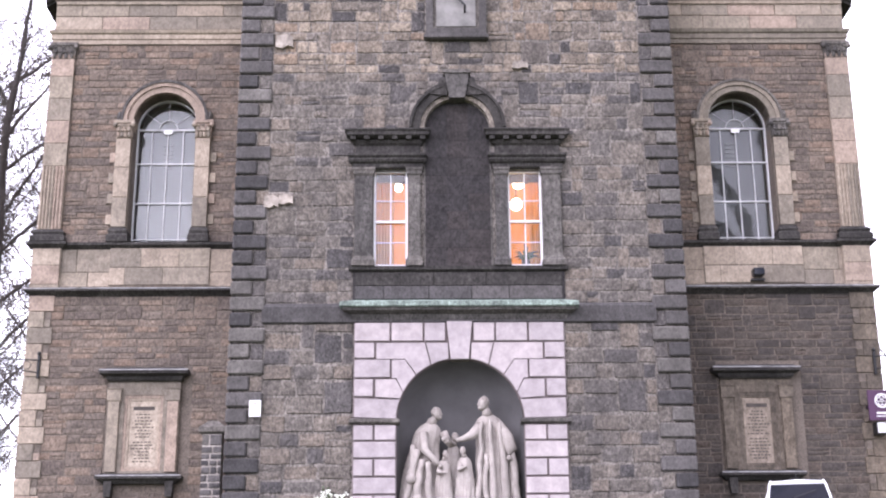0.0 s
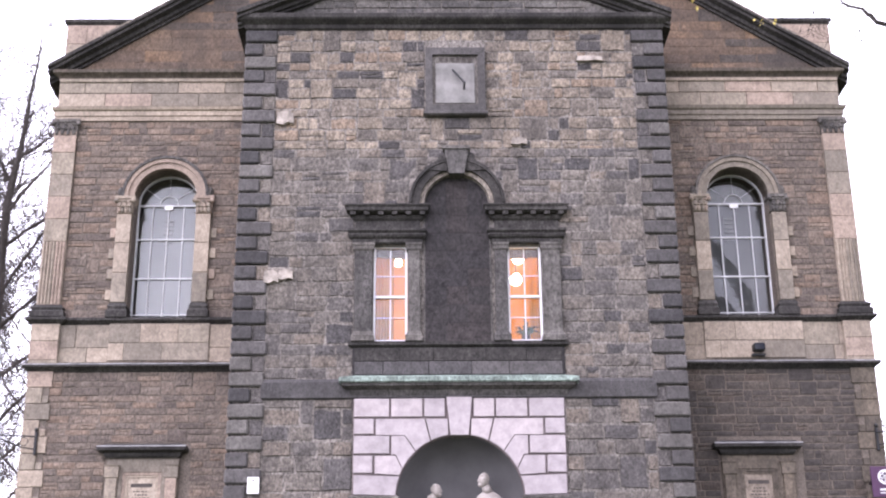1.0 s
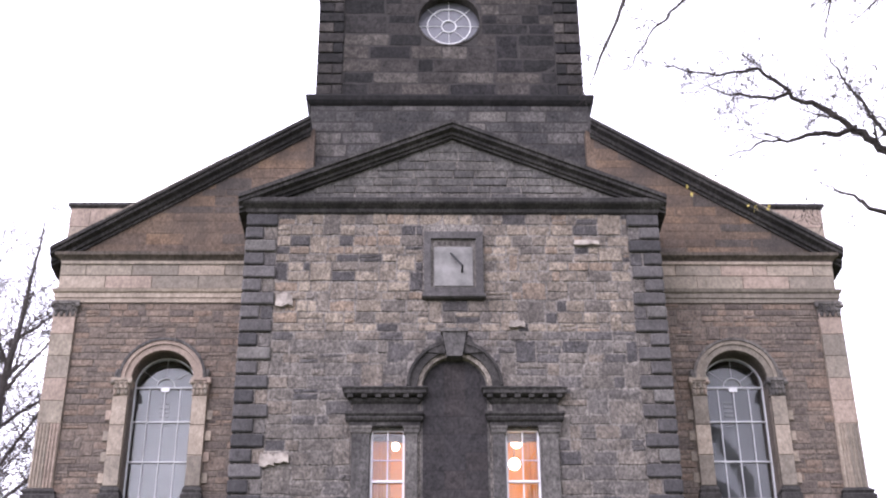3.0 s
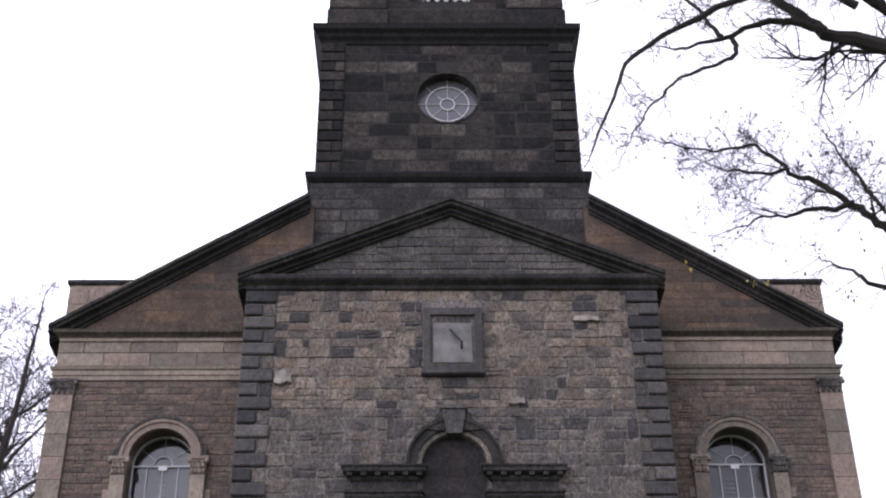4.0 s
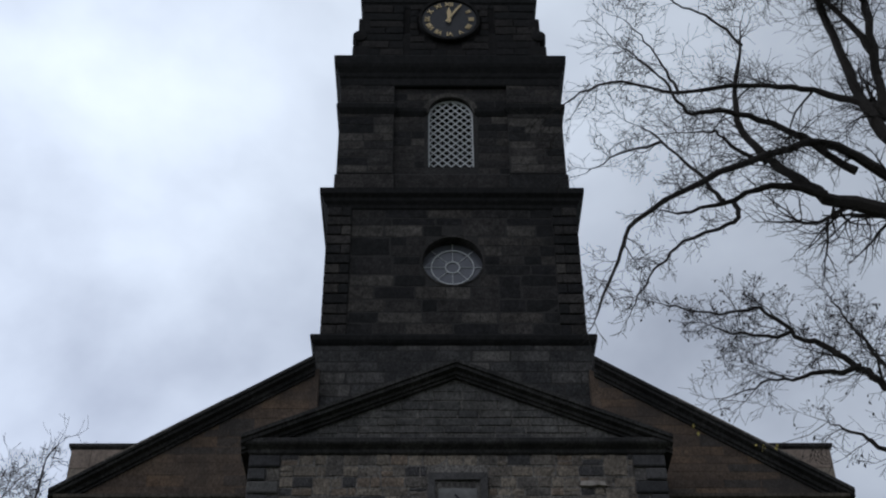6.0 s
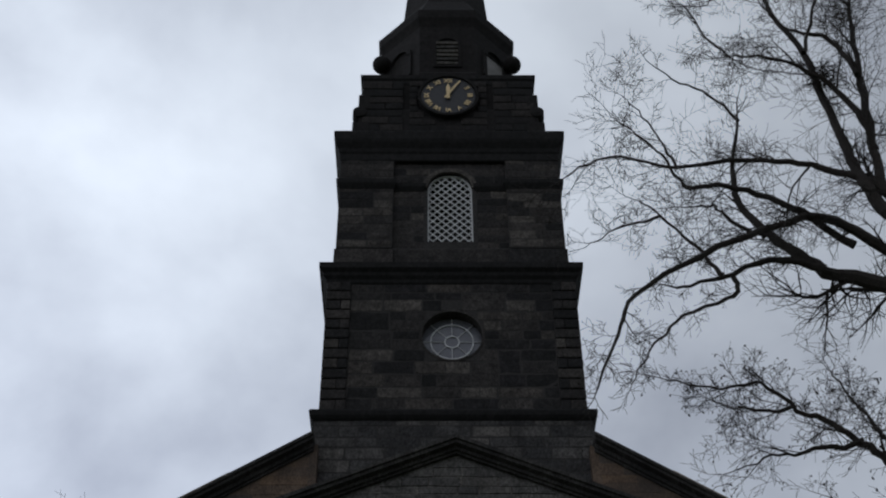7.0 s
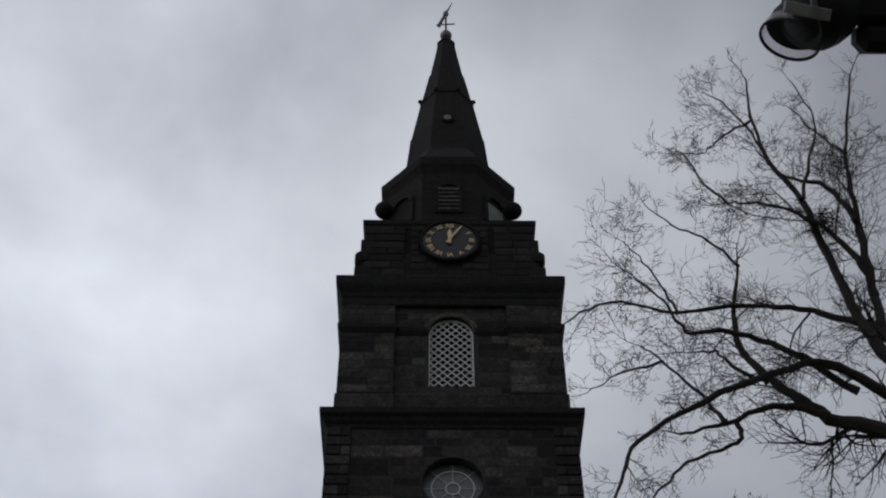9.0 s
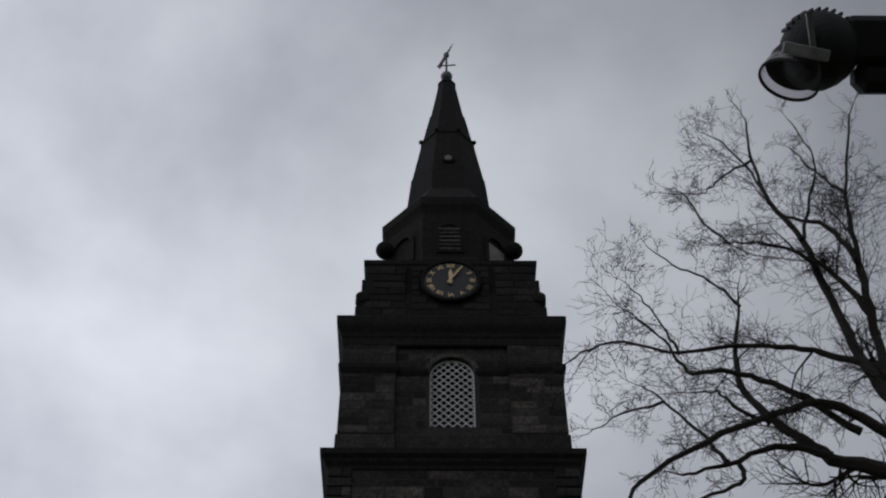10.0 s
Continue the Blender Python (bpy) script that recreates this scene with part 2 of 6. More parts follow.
M_GOLD = plain_material("gilding", (0.72, 0.55, 0.3), 0.5, 0.2, vary=0.2)
M_DIAL = plain_material("dial_black", (0.02, 0.02, 0.023), 0.5)
M_IRON = plain_material("black_iron", (0.018, 0.018, 0.02), 0.5, 0.3)
M_LAMPBLACK = plain_material("lamp_black", (0.007, 0.007, 0.008), 0.75, vary=0.2)
M_STEEL = plain_material("grey_steel", (0.18, 0.175, 0.18), 0.5, 0.4)
M_PURPLE = plain_material("purple_board", (0.06, 0.018, 0.06), 0.5, vary=0.1)
M_BARK = stone_material("bark", [(0.04, 0.034, 0.03)], sooty=0.4, grain=25, bump=0.6)
M_BARKL = stone_material("grey_bark", [(0.085, 0.075, 0.07)], sooty=0.4, grain=25, bump=0.6)
M_LEAF = plain_material("yellow_leaf", (0.5, 0.4, 0.1), 0.7)
M_GREEN = plain_material("evergreen_leaf", (0.05, 0.09, 0.03), 0.6, vary=0.35)
M_PETAL = plain_material("white_petal", (0.75, 0.77, 0.68), 0.7)
M_GRASS = stone_material("grass_and_path", [(0.06, 0.075, 0.03)], sooty=0.5, grain=3, bump=0.5, soot=(0.06, 0.05, 0.04))
M_SLATE = stone_material("roof_slate", [(0.06, 0.062, 0.068)], sooty=0.4, grain=4, bump=0.3)
M_CAR = plain_material("white_car_paint", (0.75, 0.76, 0.78), 0.25, vary=0.02, bump=0.0)
M_CARGLASS = plain_material("car_window", (0.018, 0.02, 0.028), 0.08, vary=0.02, bump=0.0)
M_RUBBER = plain_material("rubber", (0.02, 0.02, 0.02), 0.8)
M_STAINED_DARK = stone_material("stained_dark_dressing", [(0.145, 0.12, 0.096), (0.12, 0.1, 0.082), (0.17, 0.138, 0.108)], sooty=0.6, grain=5, bump=0.3, soot=(0.045, 0.041, 0.037), streak=0.7, crust=0.3)
M_STABLET = stone_material("stained_tablet", [(0.26, 0.215, 0.175)], sooty=0.4, grain=6, bump=0.1, soot=(0.12, 0.1, 0.085))
M_STAINED2 = stone_material("streaked_dressing", [(0.26, 0.225, 0.19)], sooty=0.6, grain=6, bump=0.3, soot=(0.07, 0.065, 0.06), crust=0.6)
M_LEAD = plain_material("lead", (0.3, 0.29, 0.3), 0.6, vary=0.5, grain=4.0)
M_TEXT = plain_material("dark_lettering", (0.06, 0.05, 0.045), 0.8)
M_TABLET = stone_material("tablet_stone", [(0.38, 0.32, 0.26)], sooty=0.3, grain=6, bump=0.1, soot=(0.2, 0.16, 0.13))

# ---- building kit ----
rng = random.Random(7)


def mesh_of(name, bm, material):
    me = bpy.data.meshes.new(name)
    bmesh.ops.recalc_face_normals(bm, faces=bm.faces)
    bm.to_mesh(me)
    bm.free()
    me.materials.append(material)
    return me


def part(name, bm, material, parent=None, label="", smooth=False):
    ob = new(name, mesh_of(name, bm, material))
    ob.parent = parent
    if smooth:
        ob.data.polygons.foreach_set("use_smooth", [True] * len(ob.data.polygons))
    return tagged(ob, label)


def thing(name, label, category, at=(0, 0, 0), group="", kind=""):
    ob = new(name)
    ob.location = at
    ob.empty_display_size = 0.2
    return tagged(ob, label, category, group, kind)


def box(bm, x0, x1, y0, y1, z0, z1, bevel=0.0):
    v = [bm.verts.new((x, y, z)) for z in (z0, z1) for y in (y0, y1) for x in (x0, x1)]
    fs = [bm.faces.new([v[i] for i in f]) for f in ((0, 2, 3, 1), (4, 5, 7, 6), (0, 1, 5, 4), (2, 6, 7, 3), (0, 4, 6, 2), (1, 3, 7, 5))]
    if bevel:
        bmesh.ops.bevel(bm, geom=list({e for f in fs for e in f.edges}), offset=bevel, segments=1, affect="EDGES")
    return bm


def B(*a, **k):
    return box(bmesh.new(), *a, **k)


def prism(bm, pts, y0, y1):
    """A slab with the outline pts in x and z."""
    f, b = [bm.verts.new((x, y0, z)) for x, z in pts], [bm.verts.new((x, y1, z)) for x, z in pts]
    bm.faces.new(f)
    bm.faces.new(b[::-1])
    for i in range(len(pts)):
        j = (i + 1) % len(pts)
        bm.faces.new((f[i], b[i], b[j], f[j]))
    return bm


def mould(bm, x0, x1, y0, y1, profile):
    """A moulding run round a rectangle; profile: (projection, height), from below to above."""
    rings = [[bm.verts.new(p) for p in ((x0 - o, y0 - o, z), (x1 + o, y0 - o, z), (x1 + o, y1 + o, z), (x0 - o, y1 + o, z))] for o, z in profile]
    for a, b in zip(rings, rings[1:]):
        for i in range(4):
            j = (i + 1) % 4
            bm.faces.new((a[i], a[j], b[j], b[i]))
    bm.faces.new(rings[0][::-1])
    bm.faces.new(rings[-1])
    return bm


def ring_arch(bm, cx, cz, r0, r1, y0, y1, a0=0.0, a1=180.0, k=20):
    """A piece of a round arch between two radii."""
    sect = []
    for i in range(k + 1):
        a = radians(a0 + (a1 - a0) * i / k)
        c, s = math.cos(a), math.sin(a)
        sect.append([bm.verts.new((cx + r * c, y, cz + r * s)) for r, y in ((r0, y0), (r1, y0), (r1, y1), (r0, y1))])
    for a, b in zip(sect, sect[1:]):
        for i in range(4):
            j = (i + 1) % 4
            bm.faces.new((a[i], a[j], b[j], b[i]))
    bm.faces.new(sect[0][::-1])
    bm.faces.new(sect[-1])
    return bm


def pierced(bm, x0, x1, y0, y1, z0, z1, openings):
    """A wall with openings (xa, xb, za, zb, arched)."""
    xs = sorted({x0, x1, *[o[0] for o in openings], *[o[1] for o in openings]})
    for a, b in zip(xs, xs[1:]):
        cuts = sorted((o[2], o[3]) for o in openings if o[0] < b - 1e-6 and o[1] > a + 1e-6)
        z = z0
        for c, d in cuts:
            if c > z + 1e-6:
                box(bm, a, b, y0, y1, z, c)
            z = max(z, d)
        if z < z1 - 1e-6:
            box(bm, a, b, y0, y1, z, z1)
    for xa, xb, za, zb, arched in openings:
        if arched:
            cx, r = (xa + xb) / 2, (xb - xa) / 2
            for s in (-1, 1):
                arc = [(cx + s * r * math.cos(radians(t)), zb - r + r * math.sin(radians(t))) for t in range(0, 91, 9)]
                prism(bm, arc + [(cx + s * r, zb)], y0, y1)
    bmesh.ops.remove_doubles(bm, verts=bm.verts, dist=1e-4)
    return bm


def tube(bm, path, radii, sides=8):
    rings, up = [], Vector((0.13, 0.31, 1)).normalized()
    for i, p in enumerate(path):
        d = (Vector(path[min(i + 1, len(path) - 1)]) - Vector(path[max(i - 1, 0)])).normalized()
        u = d.cross(up).normalized()
        w = d.cross(u)
        r = radii[i] if isinstance(radii, (list, tuple)) else radii
        rings.append([bm.verts.new(Vector(p) + r * (math.cos(2 * math.pi * k / sides) * u + math.sin(2 * math.pi * k / sides) * w)) for k in range(sides)])
    for a, b in zip(rings, rings[1:]):
        for k in range(sides):
            bm.faces.new((a[k], a[(k + 1) % sides], b[(k + 1) % sides], b[k]))
    bm.faces.new(rings[0][::-1])
    bm.faces.new(rings[-1])
    return bm


def ball(bm, at, r, scale=(1, 1, 1), seg=14):
    rows, c = max(5, seg * 2 // 3), Vector(at)
    put = [[bm.verts.new(c + Vector((r * scale[0] * math.sin(v) * math.cos(2 * math.pi * k / seg), r * scale[1] * math.sin(v) * math.sin(2 * math.pi * k / seg), r * scale[2] * math.cos(v)))) for k in range(seg)] for v in [math.pi * i / rows for i in range(1, rows)]]
    for a, b in zip(put, put[1:]):
        for k in range(seg):
            bm.faces.new((a[k], b[k], b[(k + 1) % seg], a[(k + 1) % seg]))
    for ring_, z, turn in ((put[0], 1, 1), (put[-1], -1, -1)):
        pole = bm.verts.new(c + Vector((0, 0, z * r * scale[2])))
        for k in range(seg):
            bm.faces.new((pole, ring_[k], ring_[(k + 1) % seg])[::turn])
    return bm


def lathe(bm, at, profile, sides=16, axis=None, turn=0.0, caps=True):
    """A turned solid; profile: (radius, height)."""
    m = axis if axis is not None else Matrix.Translation(at)
    rings = [[bm.verts.new(m @ Vector((r * math.cos(2 * math.pi * k / sides + turn), r * math.sin(2 * math.pi * k / sides + turn), z))) for k in range(sides)] for r, z in profile]
    for a, b in zip(rings, rings[1:]):
        for k in range(sides):
            bm.faces.new((a[k], a[(k + 1) % sides], b[(k + 1) % sides], b[k]))
    if caps:
        bm.faces.new(rings[0][::-1])
        bm.faces.new(rings[-1])
    return bm


def unit_stone(seed):
    """A worn block, one metre each way: a front of 4 x 3 points, uneven, and its four sides."""
    r = random.Random(seed)
    verts, faces = [], []
    for j in range(3):
        for i in range(4):
            x, z = (-0.47, -0.16, 0.16, 0.47)[i], (-0.44, 0.0, 0.44)[j]
            rim = i in (0, 3) or j in (0, 2)
            verts.append((x + r.uniform(-0.03, 0.025), -0.5 + (0.12 if rim else 0.0) + r.uniform(-0.1, 0.1), z + r.uniform(-0.05, 0.045)))
    order = [0, 1, 2, 3, 7, 11, 10, 9, 8, 4]
    for k in order:
        x, _, z = verts[k]
        verts.append((0.5 * (1 if x > 0.4 else -1 if x < -0.4 else x * 2), 0.5, 0.5 * (1 if z > 0.3 else -1 if z < -0.3 else z * 2)))
    for j in range(2):
        for i in range(3):
            a = j * 4 + i
            faces.append((a, a + 1, a + 5, a + 4))
    for i in range(10):
        j = (i + 1) % 10
        faces.append((order[i], 12 + i, 12 + j, order[j]))
    return verts, faces


STONES = [unit_stone(s) for s in range(16)]


def shared_stones(name, material):
    out = []
    for v, f in STONES:
        me = bpy.data.meshes.new(name)
        me.from_pydata(v, [], f)
        me.materials.append(material)
        out.append(me)
    return out


def free_spans(x0, x1, taken):
    spans = [(x0, x1)]
    for a, b in taken:
        spans = [s for p, q in spans for s in ((p, min(q, a)), (max(p, b), q)) if s[1] - s[0] > 0.05]
    return spans


def clip_poly(pts, a, b, c):
    """The part of a convex outline where a*x + b*z <= c."""
    out = []
    for p, q in zip(pts, pts[1:] + pts[:1]):
        u, v = a * p[0] + b * p[1] - c, a * q[0] + b * q[1] - c
        if u <= 0:
            out.append(p)
        if u * v < 0:
            t = u / (u - v)
            out.append((p[0] + t * (q[0] - p[0]), p[1] + t * (q[1] - p[1])))
    return out


def masonry(parent, x0, x1, z0, z1, y, depth, high, long, material, taken=lambda a, b: (), slopes=(), joint=0.013, name="stone", most=300, proud=0.03, uneven=0.011, tall=0.0, split=0.0):
    """Coursed stones on a wall whose backing faces -y at y. The first ones, from below, are blocks of their own, the rest one mesh.
    tall, split: the shares of stones that rise through two courses, and of places filled by two thin ones."""
    me = shared_stones(name, material)
    vs, fs, made, courses, z = [], [], 0, [], z0
    while z < z1 - 0.04:
        h = min(rng.uniform(*high), z1 - z)
        if z1 - z - h < high[0] * 0.6:
            h = z1 - z
        courses.append((z, h))
        z += h
    cells, carry = [], []
    for i, (z, h) in enumerate(courses):
        busy, carry = [*taken(z, z + h), *carry], []
        after = courses[i + 1] if i + 1 < len(courses) else None
        for a, b in free_spans(x0, x1, busy):
            x = a
            while x < b - 1e-6:
                w = rng.uniform(*long)
                if b - x - w < long[0] * 0.7:
                    w = b - x
                luck = rng.random()
                if luck < tall and after and not any(p < x + w and q > x for p, q in taken(after[0], sum(after))):
                    cells.append((x, z, w, h + after[1]))
                    carry.append((x, x + w))
                elif luck > 1 - split:
                    k = h * rng.uniform(0.4, 0.6)
                    cells.extend(((x, z, w, k), (x, z + k, w, h - k)))
                else:
                    cells.append((x, z, w, h))
                x += w
    for x, z, w, h in cells:
        k = rng.randrange(len(STONES))
        p = (x + w / 2, y + depth / 2 - proud + rng.uniform(-uneven, uneven), z + h / 2)
        s = (max(w - joint, 0.02), depth, max(h - joint, 0.02))
        quad = [(x, z), (x + w, z), (x + w, z + h), (x, z + h)]
        cut = quad
        for sl in slopes:
            cut = clip_poly(cut, *sl) if len(cut) > 2 else cut
        if len(cut) > 2 and (len(cut) != 4 or any(abs(u[0] - v[0]) + abs(u[1] - v[1]) > 1e-6 for u, v in zip(cut, quad))):
            n0, m = len(vs), len(cut)
            vs.extend((u, p[1] - depth / 2, v) for u, v in cut)
            vs.extend((u, p[1] + depth / 2, v) for u, v in cut)
            fs.append(tuple(n0 + i for i in range(m)))
            fs.extend((n0 + i, n0 + m + i, n0 + m + (i + 1) % m, n0 + (i + 1) % m) for i in range(m))
        elif len(cut) > 2 and made < most:
            ob = new(name, me[k])
            ob.location, ob.scale, ob.parent = p, s, parent
            made += 1
        elif len(cut) > 2:
            n0 = len(vs)
            vs.extend((p[0] + q[0] * s[0], p[1] + q[1] * s[1], p[2] + q[2] * s[2]) for q in STONES[k][0])
            fs.extend(tuple(n0 + i for i in f) for f in STONES[k][1])
    if vs:
        m = bpy.data.meshes.new("masonry")
        m.from_pydata(vs, [], fs)
        m.materials.append(material)
        ob = tagged(new("masonry", m), kind="stuff")
        ob.parent = parent


def blocks(parent, spec, y0, y1, material, name="block", bevel=0.02):
    """Cut blocks (x0, x1, z0, z1), each an object of its own."""
    cache = {}
    for a, b, c, d in spec:
        key = (round(b - a, 3), round(d - c, 3))
        if key not in cache:
            w, h = key
            cache[key] = mesh_of(name, box(bmesh.new(), -w / 2, w / 2, y0, y1, -h / 2, h / 2, bevel), material)
        ob = new(name, cache[key])
        ob.location, ob.parent = ((a + b) / 2, 0, (c + d) / 2), parent

# ---- ground ----
def ground_height(x, y):
    t = min(1, max(0, (y + 21.0) / 11.0))
    return -3.45 * (1 - t * t * (3 - 2 * t))


gb = bmesh.new()
g_xs = [-2500, -600, -120, -60, -40, -28, -20, -14, -10, -6, -3, 0, 3, 6, 10, 14, 20, 28, 40, 60, 120, 600, 2500]
g_ys = [-2500, -600, -120, -60, -40, -32, -28, -25, -22.5, -21, -20, -19, -18, -17, -16, -15, -14, -13, -12, -11, -10, -8, -5, -2, 2, 8, 20, 40, 80, 200, 800, 2500]
g_grid = [[gb.verts.new((x, y, ground_height(x, y) + (rng.uniform(-0.04, 0.0) if abs(x) < 60 else 0))) for x in g_xs] for y in g_ys]
for ra, rb in zip(g_grid, g_grid[1:]):
    for i in range(len(g_xs) - 1):
        gb.faces.new((ra[i], ra[i + 1], rb[i + 1], rb[i]))
tagged(part("ground", gb, M_GRASS), "grassy churchyard ground rising to the church", "ground", kind="structure")

# ---- church: entrance bay ----
church = thing("church", "dark weathered stone church with a clock steeple", "church")
NR, NS, NT = 1.31, 2.76, 4.07  # niche: half width, springing, crown
OPEN_BAY = [(-NR, NR, 0.9, NT, True), (-1.83, -1.08, 6.0, 8.28, False), (1.08, 1.83, 6.0, 8.28, False)]
bay = part("bay_wall", pierced(bmesh.new(), -4.76, 4.76, 0.03, 0.9, -0.3, 13.8, OPEN_BAY), M_MORTAR, church, "dark sooty squared rubble wall")
ret = bmesh.new()
for s in (-1, 1):
    a, b = sorted((s * 4.76, s * 3.9))
    box(ret, a, b, 0.9, 9.0, -0.3, 13.8)
box(ret, -3.9, 3.9, 8.2, 9.0, -0.3, 13.8)
part("bay_return", ret, M_BAY, church)


def bay_taken(z0, z1):
    out = [(-9, -4.1), (4.1, 9)]
    if z0 < 4.9:
        out.append((-2.22, 2.22))
    if z1 > 4.9 and z0 < 5.27:
        out.append((-4.1, 4.1))
    if z1 > 5.2 and z0 < 6.2:
        out.append((-2.25, 2.25))
    if z1 > 5.98 and z0 < 9.2:
        out.append((-2.24, 2.24))
    if z1 > 9.15 and z0 < 10.25:
        r2 = 1.08 ** 2 - max(0, z0 - 9.2) ** 2
        if r2 > 0:
            out.append((-math.sqrt(r2), math.sqrt(r2)))
    if z1 > 9.9 and z0 < 10.52:
        out.append((-0.26, 0.26))
    if z1 > 11.42 and z0 < 13.12:
        out.append((-0.7, 0.7))
    return out


masonry(bay, -4.76, 4.76, 0.0, 4.86, 0.03, 0.08, (0.27, 0.4), (0.3, 0.8), M_BAY, bay_taken, joint=0.026, uneven=0.016, tall=0.05, split=0.05)
masonry(bay, -4.76, 4.76, 5.29, 10.6, 0.03, 0.07, (0.22, 0.36), (0.24, 0.72), M_BAY, bay_taken, most=180, joint=0.016, proud=0.022, uneven=0.012, tall=0.09, split=0.1)
masonry(bay, -4.76, 4.76, 10.6, 13.66, 0.03, 0.07, (0.17, 0.32), (0.2, 0.62), M_BAYTOP, bay_taken, most=120, joint=0.018, proud=0.022, uneven=0.012, tall=0.1, split=0.12)

quoins = part("quoin_backing", B(-4.78, -4.74, -0.01, 0.6, 0, 13.66), M_TMORTAR, church)
q_h, spec = 13.62 / 40, []
for i in range(40):
    z, w = i * q_h, (0.73 if i % 2 else 0.44)
    for s in (-1, 1):
        a, b = sorted((s * 4.83, s * (4.83 - w - rng.uniform(-0.03, 0.03))))
        spec.append((round(a, 2), round(b, 2), z + 0.022, z + q_h - 0.022))
        if not i % 2:
            a, b = sorted((s * 4.38, s * 4.1))
            spec.append((a, b, z + 0.03, z + q_h - 0.03)) if s < 0 else None
blocks(quoins, [q for q in spec if abs(q[0] + q[1]) > 8.55], -0.06, 0.4, M_QUOIN, "quoin", 0.028)
blocks(quoins, [(-4.37, -4.11, i * q_h + 0.012, (i + 1) * q_h - 0.012) for i in range(0, 40, 2)] + [(4.11, 4.37, i * q_h + 0.012, (i + 1) * q_h - 0.012) for i in range(0, 40, 2)], 0.008, 0.06, M_BAY, "quoin", 0.01)

part("string_course", mould(bmesh.new(), -4.1, 4.1, 0.0, 0.5, [(0.0, 4.84), (0.05, 4.87), (0.06, 5.2), (0.0, 5.28)]), M_QUOIN, church, "sooty stone band")
part("plinth_course", mould(bmesh.new(), -4.83, 4.83, 0.0, 0.5, [(0.1, -0.3), (0.1, 0.55), (0.0, 0.65)]), M_QUOIN, church)

# cornice and pediment of the bay
cor = mould(bmesh.new(), -4.8, 4.8, 0.02, 8.9, [(0.0, 13.62), (0.06, 13.66), (0.08, 13.74), (0.2, 13.82), (0.23, 13.86), (0.23, 13.96), (0.18, 14.0), (0.0, 14.02)])
part("bay_cornice", cor, M_BLACK, church, "soot-black moulded stone cornice")
PA = 16.13
tym = prism(bmesh.new(), [(-4.75, 13.95), (4.75, 13.95), (0, PA - 0.15)], 0.1, 0.9)
tymp = part("bay_gable", tym, M_MORTAR, church)
sl = (PA - 14.02) / 5.03
masonry(tymp, -4.0, 4.0, 14.02, 15.85, 0.1, 0.05, (0.2, 0.27), (0.4, 0.95), M_PED, slopes=((sl, 1, PA - 0.32), (-sl, 1, PA - 0.32)), name="ashlar")


def raking(name, xe, ze, xa, za, profile, material, parent, label, sides=(-1, 1)):
    """A raking cornice from the eave (xe, ze) to the apex (xa, za); profile: (y, depth below the top line)."""
    for s in sides:
        bm = bmesh.new()
        ends = [[bm.verts.new((s * x, y, z - d)) for y, d in profile] for x, z in ((xe, ze), (xa, za))]
        n = len(profile)
        for i in range(n):
            j = (i + 1) % n
            bm.faces.new((ends[0][i], ends[0][j], ends[1][j], ends[1][i]))
        bm.faces.new(ends[0][::-1])
        bm.faces.new(ends[1])
        part(name, bm, material, parent, label)


raking("raking_cornice", 5.03, 14.02, 0, PA, [(8.9, 0.0), (-0.3, 0.0), (-0.3, 0.1), (-0.24, 0.12), (-0.24, 0.2), (-0.1, 0.23), (-0.1, 0.31), (-0.03, 0.33), (-0.03, 0.38), (0.6, 0.38), (8.9, 0.2)], M_BLACK, church, "soot-black raking cornice")

# memorial surround with its arched niche
surround = part("niche_surround", pierced(bmesh.new(), -2.21, 2.21, -0.02, 0.06, 0.0, 4.87, [(-NR, NR, 0.9, NT, True)]), M_PINKJ, church, "pale pink painted rusticated surround")
heights = [0.02, 0.48, 0.9, 1.27, 1.63, 2.0, 2.36, 2.7]
spec = []
for i, (a, b) in enumerate(zip(heights, heights[1:])):
    for s in (-1, 1):
        lo = NR if a > 0.8 else 0.0
        cuts = [lo, 2.21] if i % 2 else [lo, lo + (2.21 - lo) * 0.52, 2.21]
        for p, q in zip(cuts, cuts[1:]):
            u, v = sorted((s * (p + 0.02 if p else 0.0), s * (q - 0.02)))
            spec.append((round(u, 3), round(v, 3), a + 0.02, b - 0.02))
blocks(surround, spec, -0.075, 0.0, M_PINK, "block", 0.012)


def arc_points(t0, t1, k=5):
    r = NR + 0.012
    return [(r * math.cos(radians(t0 + (t1 - t0) * i / k)), NS + r * math.sin(radians(t0 + (t1 - t0) * i / k))) for i in range(k + 1)]


